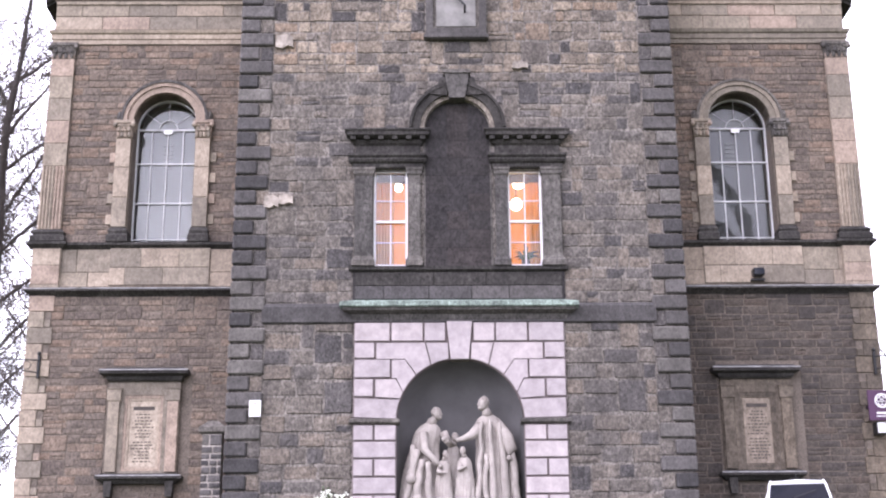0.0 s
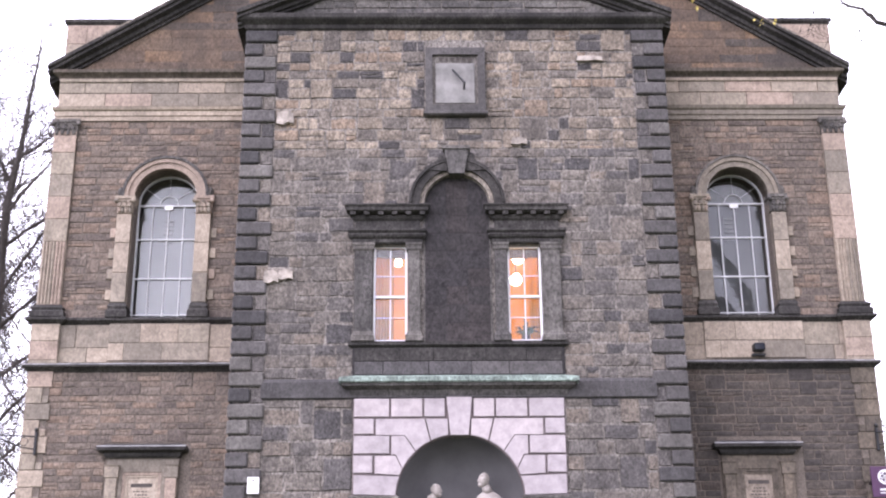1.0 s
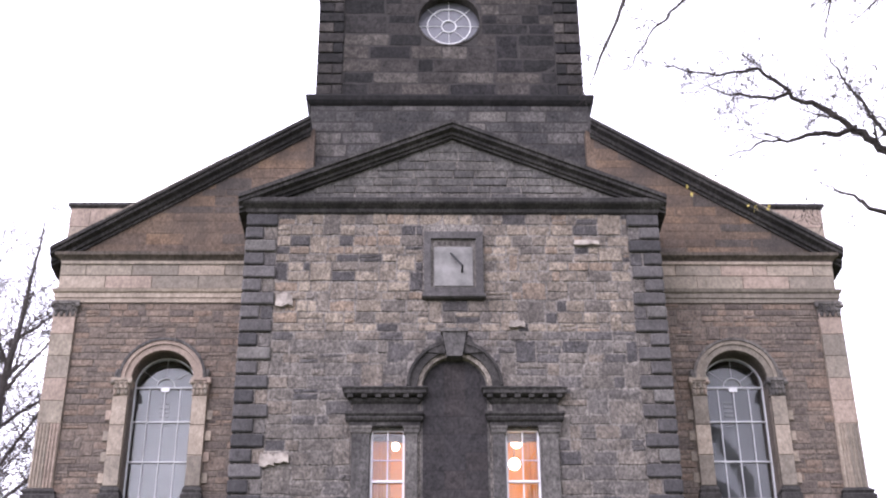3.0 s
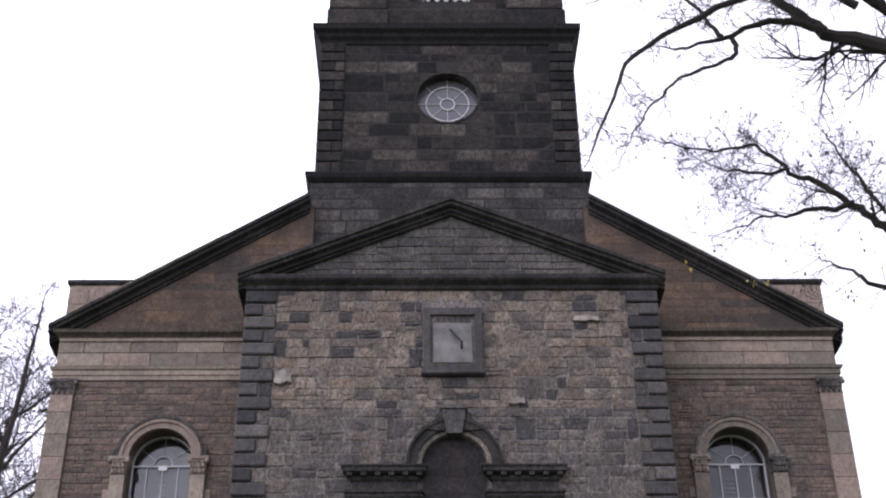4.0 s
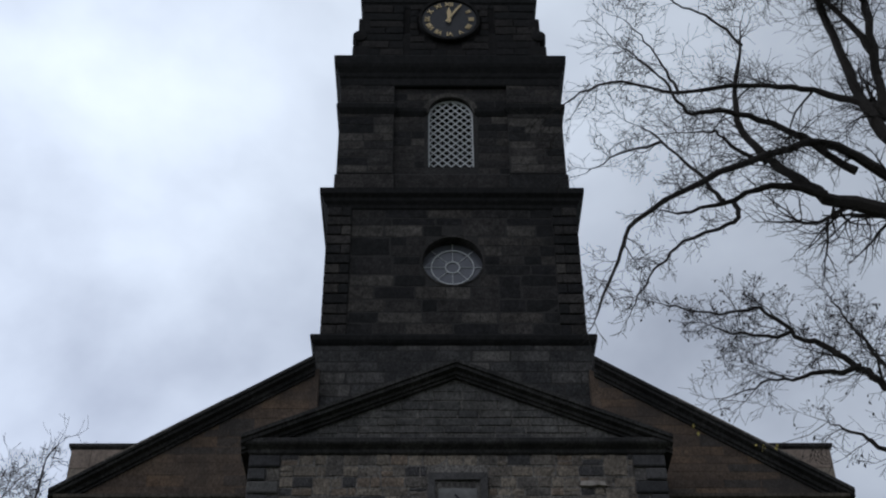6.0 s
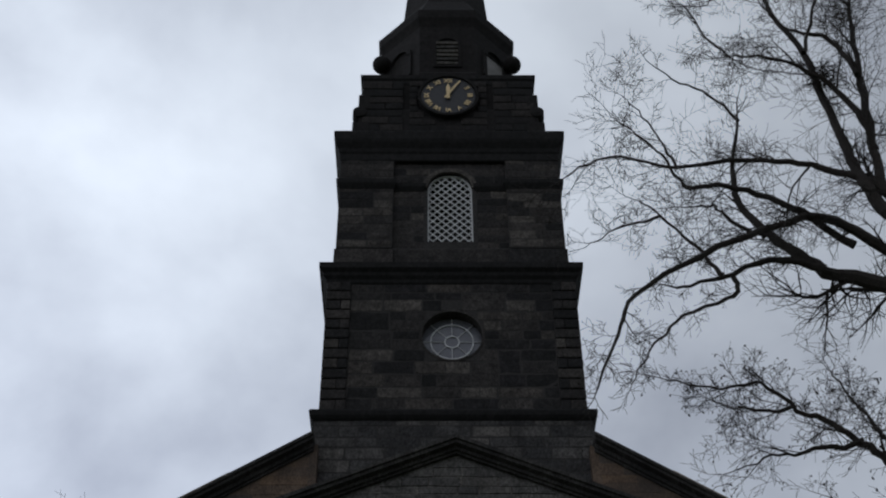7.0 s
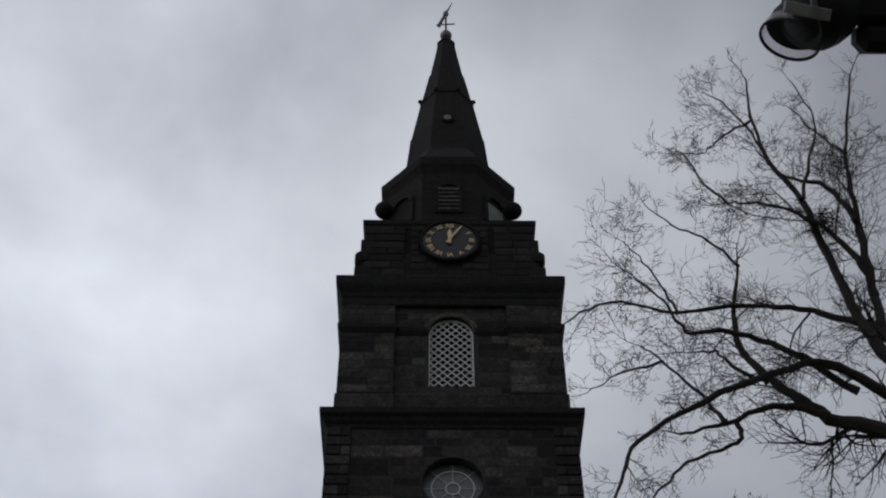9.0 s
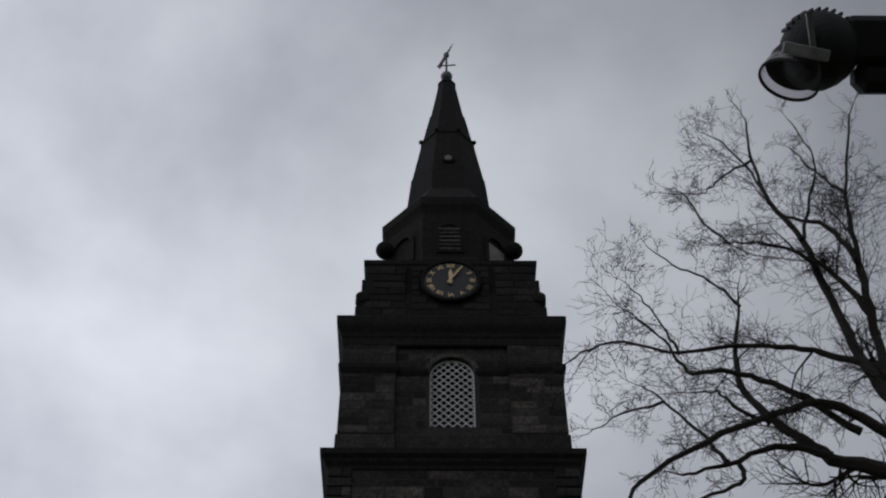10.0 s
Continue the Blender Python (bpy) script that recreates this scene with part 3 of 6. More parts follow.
# angles on the arch at which the voussoirs part, and the courses that they run into
VOUSSOIRS = [
    arc_points(2, 20.5) + [(2.21, 3.26), (2.21, 2.83)],
    arc_points(20.5, 27) + [(1.33, 3.66), (1.78, 3.66), (1.78, 3.26)],
    arc_points(27, 47) + [(1.14, 4.07), (1.43, 4.07), (1.43, 3.66), (1.33, 3.66)],
    arc_points(47, 63) + [(0.72, 4.43), (1.76, 4.43), (1.76, 4.07), (1.14, 4.07)],
    arc_points(63, 80.5) + [(0.235, 4.43), (0.72, 4.43)],
]
for s in (-1, 1):
    for pts in VOUSSOIRS:
        cx, cz = sum(p[0] for p in pts) / len(pts), sum(p[1] for p in pts) / len(pts)
        wx, wz = max(p[0] for p in pts) - min(p[0] for p in pts), max(p[1] for p in pts) - min(p[1] for p in pts)
        fx, fz = 1 - 0.04 / wx, 1 - 0.04 / wz
        part("block", prism(bmesh.new(), [(s * (cx + (x - cx) * fx), cz + (z - cz) * fz) for x, z in pts], -0.075, 0.0), M_PINK, surround)
    blocks(surround, [(*sorted((s * (p + 0.02), s * (q - 0.02))), za + 0.02, zb - 0.02) for p, q, za, zb in ((1.78, 2.21, 3.26, 3.66), (1.43, 2.21, 3.66, 4.07), (1.76, 2.21, 4.07, 4.43), (0.28, 0.75, 4.43, 4.86), (0.75, 1.44, 4.43, 4.86), (1.44, 2.21, 4.43, 4.86))], -0.075, 0.0, M_PINK, "block", 0.012)
key = [(-0.185, NT - 0.01), (0.185, NT - 0.01), (0.265, 4.86), (-0.265, 4.86)]
part("keystone", prism(bmesh.new(), key, -0.1, 0.0), M_PINK, surround)
for s in (-1, 1):
    a, b = sorted((s * (NR - 0.02), s * 2.25))
    part("impost", mould(bmesh.new(), a, b, -0.08, 0.4, [(0.0, 2.71), (0.04, 2.74), (0.04, 2.8), (0.0, 2.82)]), M_GREY, surround, "grey stone impost band")
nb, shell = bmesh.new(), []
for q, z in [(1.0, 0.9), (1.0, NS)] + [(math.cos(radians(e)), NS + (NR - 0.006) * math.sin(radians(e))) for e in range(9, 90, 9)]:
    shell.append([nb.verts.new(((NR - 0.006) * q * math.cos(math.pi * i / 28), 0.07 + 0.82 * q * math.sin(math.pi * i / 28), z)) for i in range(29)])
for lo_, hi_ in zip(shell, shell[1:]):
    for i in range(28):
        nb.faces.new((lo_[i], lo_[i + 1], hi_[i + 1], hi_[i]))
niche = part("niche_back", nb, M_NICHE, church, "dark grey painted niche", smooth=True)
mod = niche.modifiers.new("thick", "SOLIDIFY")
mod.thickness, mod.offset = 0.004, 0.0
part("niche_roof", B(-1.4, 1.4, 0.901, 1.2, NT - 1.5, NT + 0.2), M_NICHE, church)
part("niche_floor", B(-NR - 0.1, NR + 0.1, -0.02, 1.05, 0.75, 0.9), M_GREY, church)

# copper-topped ledge under the windows
led = mould(bmesh.new(), -2.2, 2.2, 0.0, 0.3, [(0.0, 4.88), (0.06, 4.92), (0.1, 5.02), (0.24, 5.08), (0.26, 5.14), (0.28, 5.16)])
ledge = part("ledge", led, M_GREY, church, "projecting stone ledge with a green copper top")
part("copper_top", mould(bmesh.new(), -2.2, 2.2, 0.0, 0.3, [(0.29, 5.14), (0.31, 5.16), (0.3, 5.25), (0.0, 5.36)]), M_COPPER, ledge, "streaked verdigris copper sheet")
part("apron", mould(bmesh.new(), -2.22, 2.22, 0.01, 0.3, [(0.03, 5.3), (0.03, 5.98)]), M_INFILL, church)
blocks(church, [(x, x + w, z, z + 0.29) for z, row in ((5.36, ((-2.2, 0.6), (-1.59, 0.95), (-0.63, 0.9), (0.28, 0.78), (1.07, 1.12))),) for x, w in row], -0.05, 0.0, M_QUOIN, "apron_stone", 0.012)
blocks(church, [(x, x + w, 5.66, 5.95) for x, w in ((-2.2, 0.95), (-1.24, 0.7), (-0.53, 1.1), (0.58, 0.85), (1.44, 0.75))], -0.05, 0.0, M_BLACK, "apron_stone", 0.006)
part("window_ledge", mould(bmesh.new(), -2.24, 2.24, 0.0, 0.4, [(0.02, 5.96), (0.1, 6.0), (0.1, 6.08), (0.02, 6.1)]), M_BLACK, church)

# windows, blind arch and their entablatures
blank = part("blind_arch", pierced(bmesh.new(), -0.74, 0.74, 0.0, 0.03, 6.08, 9.96, [(-0.7, 0.7, 6.09, 9.9, True)]), M_GREY, church)
part("infill_back", B(-0.72, 0.72, 0.006, 0.029, 6.05, 9.92), M_INFILL, church)
spec = [(x + 0.003, x + 0.463, z + 0.003, z + 0.405) for i, z in enumerate([6.1 + 0.41 * j for j in range(9)]) for x in (-0.7, -0.235, 0.23) if z + 0.4 < 9.3 or abs(x + 0.235) < 0.1]
blocks(church, spec, 0.0, 0.03, M_INFILL, "infill_stone", 0.002)
arch = part("window_arch", ring_arch(bmesh.new(), 0, 9.2, 0.72, 0.82, -0.14, 0.05), M_STAINED2, church, "moulded stone arch with pale inner edge")
part("outer_moulding", ring_arch(bmesh.new(), 0, 9.2, 0.82, 1.0, -0.2, 0.05), M_BLACK, arch)
part("hood_moulding", ring_arch(bmesh.new(), 0, 9.2, 1.0, 1.06, -0.26, 0.05), M_BLACK, arch)
kb = prism(bmesh.new(), [(-0.17, 9.86), (0.17, 9.86), (0.27, 10.46), (-0.27, 10.46)], -0.32, 0.05)
box(kb, -0.3, 0.3, -0.36, 0.05, 10.44, 10.52)
part("keystone", kb, M_GREY, arch, "scrolled console keystone")
for s in (-1, 1):
    sc = bmesh.new()
    lathe(sc, None, [(0.12, -0.2), (0.12, 0.05)], 12, axis=pose(s * 0.29, -0.1, 10.32, 90))
    part("scroll", sc, M_QUOIN, arch)
    part("shoulder", prism(bmesh.new(), [(s * x, z) for x, z in ((0.22, 9.95), (0.22, 10.36), (0.36, 10.34), (0.44, 10.2), (0.58, 10.12), (0.72, 10.02), (0.6, 9.98))], -0.24, 0.05), M_BLACK, arch)


def entablature(s):
    a, b = sorted((s * 0.84, s * 2.2))
    e = part("entablature", mould(bmesh.new(), a, b, 0.0, 0.3, [(0.06, 8.3), (0.09, 8.33), (0.09, 8.4), (0.14, 8.43), (0.17, 8.48), (0.13, 8.52), (0.18, 8.57), (0.18, 8.62), (0.03, 8.66), (0.03, 8.84), (0.08, 8.88), (0.12, 8.95)]), M_BLACK, church, "blackened moulded entablature with dentils")
    part("corona", mould(bmesh.new(), a, b, 0.0, 0.3, [(0.13, 8.99), (0.22, 9.03), (0.22, 9.1), (0.26, 9.15), (0.24, 9.18), (0.0, 9.22)]), M_BLACK, e)
    for i in range(6):
        x = a - 0.08 + (b - a + 0.16) * i / 5
        part("dentil", B(x - 0.06, x + 0.06, -0.2, 0.0, 8.93, 9.02, bevel=0.01), M_BLACK, e)
    for x0, x1 in ((a - 0.03, a + 0.24), (b - 0.36, b + 0.03)) if s > 0 else ((a - 0.03, a + 0.36), (b - 0.24, b + 0.03)):
        p = part("pilaster", B(x0, x1, -0.1, 0.05, 6.28, 8.16, bevel=0.015), M_GREY, church, "plain weathered stone pilaster")
        part("pilaster_cap", mould(bmesh.new(), x0, x1, -0.1, 0.05, [(0.0, 8.12), (0.03, 8.16), (0.03, 8.22), (0.05, 8.26), (0.05, 8.3)]), M_GREY, p)
        part("pilaster_base", mould(bmesh.new(), x0, x1, -0.1, 0.05, [(0.05, 6.08), (0.05, 6.2), (0.02, 6.24), (0.0, 6.3)]), M_GREY, p)


entablature(-1)
entablature(1)


def sash(x0, x1, z0, z1, y):
    w = part("sash_window", pierced(bmesh.new(), x0, x1, y, y + 0.1, z0, z1, [(x0 + 0.045, x1 - 0.045, z0 + 0.14, z1 - 0.02, False)]), M_WHITE, church, "white painted sash window with lit room behind")
    zm = z0 + (z1 - z0) * 0.49
    part("meeting_rail", B(x0 + 0.045, x1 - 0.045, y - 0.02, y + 0.07, zm - 0.024, zm + 0.024), M_WHITE, w)
    xm = (x0 + x1) / 2
    for z in (zm - (zm - z0) * 0.42, zm + (z1 - zm) * 0.42):
        part("glazing_bar", B(x0 + 0.045, x1 - 0.045, y + 0.02, y + 0.05, z - 0.008, z + 0.008), M_WHITE, w)
    part("glazing_bar", B(xm - 0.01, xm + 0.01, y + 0.01, y + 0.05, z0 + 0.16, z1 - 0.02), M_WHITE, w)
    pane = part("pane", B(x0 + 0.04, x1 - 0.04, y + 0.055, y + 0.06, z0 + 0.1, z1 - 0.02), M_GLASS, w)
    pane.visible_shadow = False


sash(-1.82, -1.09, 6.02, 8.27, 0.1)
sash(1.09, 1.82, 6.02, 8.27, 0.1)

# the lit room behind
room = part("room_walls", pierced(bmesh.new(), -3.85, 3.85, 0.902, 0.98, 5.3, 9.5, [(-1.9, -1.0, 5.9, 8.5, False), (1.0, 1.9, 5.9, 8.5, False)]), M_ROOM, church)
rb = bmesh.new()
box(rb, -3.85, 3.85, 3.9, 4.0, 5.3, 9.5)
box(rb, -3.88, -3.8, 0.98, 3.9, 5.3, 9.5)
box(rb, 3.8, 3.88, 0.98, 3.9, 5.3, 9.5)
box(rb, -3.85, 3.85, 0.98, 3.9, 5.2, 5.3)
part("room_lining", rb, M_ROOM, church)
part("room_ceiling", B(-3.85, 3.85, 0.98, 3.9, 9.45, 9.55), M_ROOM, church)


def curtain(x0, x1):
    bm, cols = bmesh.new(), []
    for i in range(25):
        x = x0 + (x1 - x0) * i / 24
        y = 0.82 + 0.035 * math.sin(i * 1.9) + 0.015 * math.sin(i * 0.7)
        cols.append((bm.verts.new((x, y, 5.9)), bm.verts.new((x + (0.02 if i > 12 else -0.02), y, 8.6))))
    for a, b in zip(cols, cols[1:]):
        bm.faces.new((a[0], b[0], b[1], a[1]))
    c = part("curtain", bm, M_CURTAIN, None, smooth=True)
    m = c.modifiers.new("thick", "SOLIDIFY")
    m.thickness = 0.01
    tagged(c, "orange hanging curtain beside the sash window", "curtain", "window curtains")


curtain(-1.86, -1.42)
curtain(1.62, 1.9)


def globe(x, y, z, r):
    g = thing("pendant_lamp", "glowing white globe lamp hanging in the room", "lamp", (x, y, z), "room lamps")
    part("globe", ball(bmesh.new(), (0, 0, 0), r), M_LAMP, g, smooth=True)
    part("rod", tube(bmesh.new(), [(0, 0, r * 0.9), (0, 0, 9.45 - z)], 0.012, 6), M_IRON, g)
    p = new("room_light", bpy.data.lights.new("room_light", "POINT"))
    p.data.energy, p.data.color, p.data.shadow_soft_size = 11, (1.0, 0.78, 0.44), 0.06
    p.location = (x, y - r - 0.12, z)


globe(1.46, 1.9, 8.66, 0.14)
globe(1.41, 2.1, 8.2, 0.14)
globe(-1.33, 2.1, 8.62, 0.09)
fern = thing("potted_plant", "dark green spiky plant on the window sill", "plant", (1.48, 0.5, 6.3))
part("pot", lathe(bmesh.new(), (0, 0, 0), [(0.07, -0.25), (0.1, 0.06)], 12), M_GREY, fern)
for i in range(16):
    a, r = i * 2.4, 0.2 + 0.14 * rng.random()
    tip = (r * math.cos(a), 0.3 * r * math.sin(a), 0.22 + 0.3 * rng.random() - 0.25 * abs(math.cos(a)))
    part("leaf", tube(bmesh.new(), [(0, 0, 0.05), (tip[0] * 0.6, tip[1] * 0.6, tip[2] * 0.8 + 0.06), tip], [0.016, 0.028, 0.004], 4), M_GREEN, fern)

# sundial
dial = part("sundial", pierced(bmesh.new(), -0.68, 0.68, -0.12, 0.03, 11.45, 13.1, [(-0.52, 0.52, 11.64, 12.92, False)]), M_QUOIN, church, "square stone sundial in a moulded frame")
part("slab", B(-0.53, 0.53, -0.05, 0.02, 11.63, 12.93), M_GREY, dial)
part("dial_plate", B(-0.45, 0.45, -0.07, -0.05, 11.7, 12.72, bevel=0.01), M_SUNDIAL, dial, "pale grey sundial plate")
part("frame_sill", mould(bmesh.new(), -0.68, 0.68, -0.1, 0.03, [(0.0, 11.38), (0.05, 11.41), (0.05, 11.47), (0.0, 11.5)]), M_QUOIN, dial)
part("gnomon", tube(bmesh.new(), [(-0.06, -0.07, 12.55), (0.2, -0.32, 12.1), (0.2, -0.08, 12.06)], 0.026, 6), M_IRON, dial, "thin iron gnomon")
for i in range(6):
    part("lettering", B(-0.36 + i * 0.13, -0.29 + i * 0.13, -0.06, -0.045, 12.77, 12.86), M_TEXT, dial)
for x, z, w, h in ((-4.03, 7.55, 0.32, 0.3), (-3.72, 7.6, 0.32, 0.24), (1.42, 10.76, 0.36, 0.18), (-3.85, 11.35, 0.4, 0.34), (3.1, 12.85, 0.6, 0.14)):
    pt = [(x + w * u, z + h * v) for u, v in ((-0.5, -0.42), (-0.1, -0.5), (0.2, -0.3), (0.5, -0.45), (0.46, 0.3), (0.1, 0.5), (-0.45, 0.4))]
    part("bare_patch", prism(bmesh.new(), pt, -0.07, 0.0), M_PATCH, church, "pale bare stone patch")

# ---- church: wings ----
WY = 1.5
WING_END = {-1: 9.47, 1: 9.29}
WINDOW_AT = {-1: -6.74, 1: 6.61}


def wing(s):
    e, c = WING_END[s], WINDOW_AT[s]
    a, b = sorted((s * e, s * 4.7))
    hole = (c - 0.72, c + 0.72, 7.12, 10.76, True)
    w = part("wing_wall", pierced(bmesh.new(), a, b, WY + 0.02, WY + 0.8, -0.3, 13.3, [hole]), M_WMORTAR, church, "brown coursed rubble wall")
    o = bmesh.new()
    p, q = sorted((s * e, s * (e - 0.65)))
    box(o, p, q, WY + 0.8, 14, -0.3, 13.3)
    box(o, a, b, 13.3, 14.0, -0.3, 13.3)
    part("side_wall", o, M_WING, church)
    # near-black sheet added for the shade inside the wing
    part("interior_shade_sheet", B(min(s * 4.8, s * 8.7), max(s * 4.8, s * 8.7), 4.5, 4.6, -0.2, 13.2), M_DARK, church)
    x_in, x_out = s * 4.82, s * e

    def low(z0, z1):
        t = [(c - 0.92, c + 0.92)] if z1 > 1.7 and z0 < 4.2 else []
        return t + [tuple(sorted((s * (e + 0.15), s * (e - 0.45))))]

    def high(z0, z1):
        t = [tuple(sorted((s * (e + 0.15), s * (e - 0.52))))]
        if z0 < 10.1:
            t.append((c - 1.1, c + 1.1))
        else:
            r2 = 0.98 ** 2 - max(0, z0 - 10.04) ** 2
            if r2 > 0:
                t.append((c - math.sqrt(r2), c + math.sqrt(r2)))
        return t

    lo, hi = sorted((x_in, x_out))
    # the lower right wall takes the darker, shaded copy of the rubble
    masonry(w, lo, hi, 0.0, 5.88, WY + 0.02, 0.05, (0.12, 0.21), (0.2, 0.6), M_WING if s < 0 else M_WING_SHADE, low, joint=0.01, proud=0.018, uneven=0.008, tall=0.06, split=0.1)
    masonry(w, lo, hi, 7.12, 12.02, WY + 0.02, 0.05, (0.11, 0.2), (0.18, 0.6), M_WING, high, most=200, joint=0.01, proud=0.018, uneven=0.008, tall=0.06, split=0.12)
    # pale corner stones below; on the right a darker dressing carries the shade
    cor_back = part("corner_stones", B(min(s * (e - 0.45), s * (e + 0.02)), max(s * (e - 0.45), s * (e + 0.02)), WY + 0.005, WY + 0.5, 0, 5.88), M_WMORTAR, church)
    spec = []
    for i in range(16):
        z = i * 0.368
        wd = 0.56 if i % 2 else 0.36
        spec.append((*sorted((s * (e + 0.05), s * (e + 0.05 - wd))), z + 0.006, z + 0.362))
        if i % 2 == 0:
            spec.append((*sorted((s * (e - 0.32), s * (e - 0.46))), z + 0.01, z + 0.17))
    blocks(cor_back, spec, WY - 0.03, WY + 0.45, M_DRESS if s < 0 else M_STAINED_DARK, "quoin", 0.01)
    # bands between the storeys
    part("string_course", mould(bmesh.new(), lo, hi, WY, 13.9, [(0.0, 5.86), (0.05, 5.9), (0.16, 5.96), (0.16, 6.02), (0.04, 6.06)]), M_BLACK, church)
    band = part("pedestal_band", B(lo, hi, WY - 0.01, WY + 0.6, 6.04, 6.98), M_DRESS, church, "pale dressed stone band")
    spec = [(x, min(x + 0.93, hi), 6.42, 6.95) for x in [lo + 0.95 * i for i in range(5)]] + [(x, min(x + 1.2, hi), 6.08, 6.41) for x in [lo + 1.22 * i for i in range(4)]]
    blocks(band, [q for q in spec if q[1] - q[0] > 0.2], WY - 0.035, WY, M_DRESS, "ashlar", 0.006)
    u, v = sorted((s * (e - 0.59), s * (e + 0.05)))
    part("pilaster_pedestal", B(u, v, WY - 0.12, WY + 0.4, 6.04, 6.98, bevel=0.01), M_DRESS, church)
    part("window_pedestal", B(c - 1.05, c + 1.2, WY - 0.07, WY + 0.4, 6.1, 6.97, bevel=0.01), M_DRESS, church)
    wp = part("pedestal_course", B(c - 1.03, c + 1.18, WY - 0.072, WY, 6.5, 6.508), M_WMORTAR, church)
    blocks(wp, [(c - 1.04, c - 0.35, 6.52, 6.95), (c - 0.34, c + 0.5, 6.52, 6.95), (c + 0.51, c + 1.19, 6.52, 6.95), (c - 1.04, c - 0.7, 6.11, 6.5), (c - 0.69, c + 0.15, 6.11, 6.5), (c + 0.16, c + 1.19, 6.11, 6.5)], WY - 0.085, WY, M_DRESS, "ashlar", 0.006)
    blocks(wp, [(u + 0.01, v - 0.01, 6.12, 6.55), (u + 0.01, v - 0.01, 6.56, 6.95)], WY - 0.135, WY, M_DRESS, "ashlar", 0.006)
    part("sill_course", mould(bmesh.new(), lo, hi, WY, 13.9, [(0.02, 6.95), (0.06, 6.98), (0.14, 7.03), (0.14, 7.09), (0.0, 7.13)]), M_BLACK, church)
    sp = mould(bmesh.new(), u, v, WY - 0.1, WY + 0.4, [(0.02, 6.95), (0.06, 6.98), (0.13, 7.03), (0.13, 7.09), (0.0, 7.13)])
    part("pedestal_cap", sp, M_BLACK, church)
    # corner pilaster
    pu, pv = sorted((s * (e - 0.53), s * (e + 0.01)))
    pil = part("corner_pilaster", B(pu, pv, WY - 0.06, WY + 0.3, 7.1, 11.75), M_DRESS, church, "tall cream stone pilaster, fluted below")
    blocks(pil, [(pu, pv, 8.95 + i * 0.56, 9.5 + i * 0.56) for i in range(5)], WY - 0.08, WY, M_DRESS, "pilaster_block", 0.006)
    for i in range(7):
        x = pu + 0.04 + i * (pv - pu - 0.08) / 6
        part("reed", tube(bmesh.new(), [(x, WY - 0.075, 7.42), (x, WY - 0.075, 8.93)], 0.03, 8), M_DRESS, pil)
    part("pilaster_base", mould(bmesh.new(), pu, pv, WY - 0.06, WY + 0.3, [(0.12, 7.12), (0.12, 7.24), (0.07, 7.28), (0.1, 7.34), (0.02, 7.42)]), M_BLACK, pil)
    part("capital", leaf_capital(pu, pv, WY - 0.06, 11.62, 12.04), M_GREY, pil, "carved leafy capital")
    # window dressing
    for d in (-1, 1):
        p, q = sorted((c + d * 0.74, c + d * 1.08))
        col = part("window_pier", B(p, q, WY - 0.1, WY + 0.4, 7.45, 9.62), M_DRESS, church, "pale stone window pier")
        blocks(col, [(p, q, 7.46 + i * 0.72, 8.16 + i * 0.72) for i in range(3)], WY - 0.12, WY, M_DRESS, "pier_block", 0.008)
        part("pier_base", mould(bmesh.new(), p, q, WY - 0.1, WY + 0.3, [(0.07, 7.1), (0.07, 7.25), (0.03, 7.3), (0.05, 7.36), (0.0, 7.46)]), M_BLACK, col)
        part("pier_cap", leaf_capital(p, q, WY - 0.1, 9.6, 10.05), M_DRESS if d * s < 0 or s < 0 and d < 0 else M_GREY, col, "carved leafy capital")
        for k in range(4):
            p2, q2 = sorted((c + d * 1.08, c + d * 1.22))
            part("tooth_stone", B(p2, q2, WY - 0.03, WY + 0.2, 7.55 + k * 0.5, 7.78 + k * 0.5), M_DRESS, col)
    ar = part("window_arch", ring_arch(bmesh.new(), c, 10.04, 0.72, 0.86, WY - 0.1, WY + 0.3), M_DRESS, church, "pale moulded stone arch")
    part("outer_moulding", ring_arch(bmesh.new(), c, 10.04, 0.86, 0.95, WY - 0.14, WY + 0.1), M_DRESS, ar)
    part("hood_moulding", ring_arch(bmesh.new(), c, 10.04, 0.95, 1.01, WY - 0.17, WY + 0.1), M_GREY, ar)
    for d in (-1, 1):
        part("label_stop", ball(bmesh.new(), (c + d * 1.04, WY - 0.06, 10.15), 0.09, (0.8, 1, 1.6), 10), M_GREY, ar)
    arched_window(c, 0.72, 7.13, 10.76, WY + 0.4)
    # architrave, frieze, cornice
    part("architrave", mould(bmesh.new(), lo, hi, WY, 13.9, [(0.03, 12.03), (0.03, 12.14), (0.06, 12.15), (0.06, 12.27), (0.1, 12.29), (0.13, 12.36), (0.02, 12.4)]), M_DRESS, church, "pale moulded architrave")
    fr = part("frieze", B(lo, hi, WY - 0.01, WY + 0.5, 12.38, 13.12), M_DRESS, church)
    blocks(fr, [(max(lo, x), min(x + 1.1, hi), za, zb) for za, zb, o in ((12.41, 12.74, 0.0), (12.76, 13.1, -0.5)) for x in [lo + o + 1.12 * i for i in range(5)] if min(x + 1.1, hi) - max(lo, x) > 0.15], WY - 0.035, WY, M_DRESS, "ashlar", 0.006)
    part("wing_cornice", mould(bmesh.new(), lo, hi, WY, 13.9, [(0.02, 13.14), (0.05, 13.18), (0.08, 13.21), (0.16, 13.26), (0.17, 13.34), (0.0, 13.4)]), M_STAINED_DARK, church, "stained moulded cornice")
    part("cornice_fillet", B(lo, hi, WY - 0.075, WY, 13.05, 13.13), M_DRESS, church, "pale fillet under the cornice")
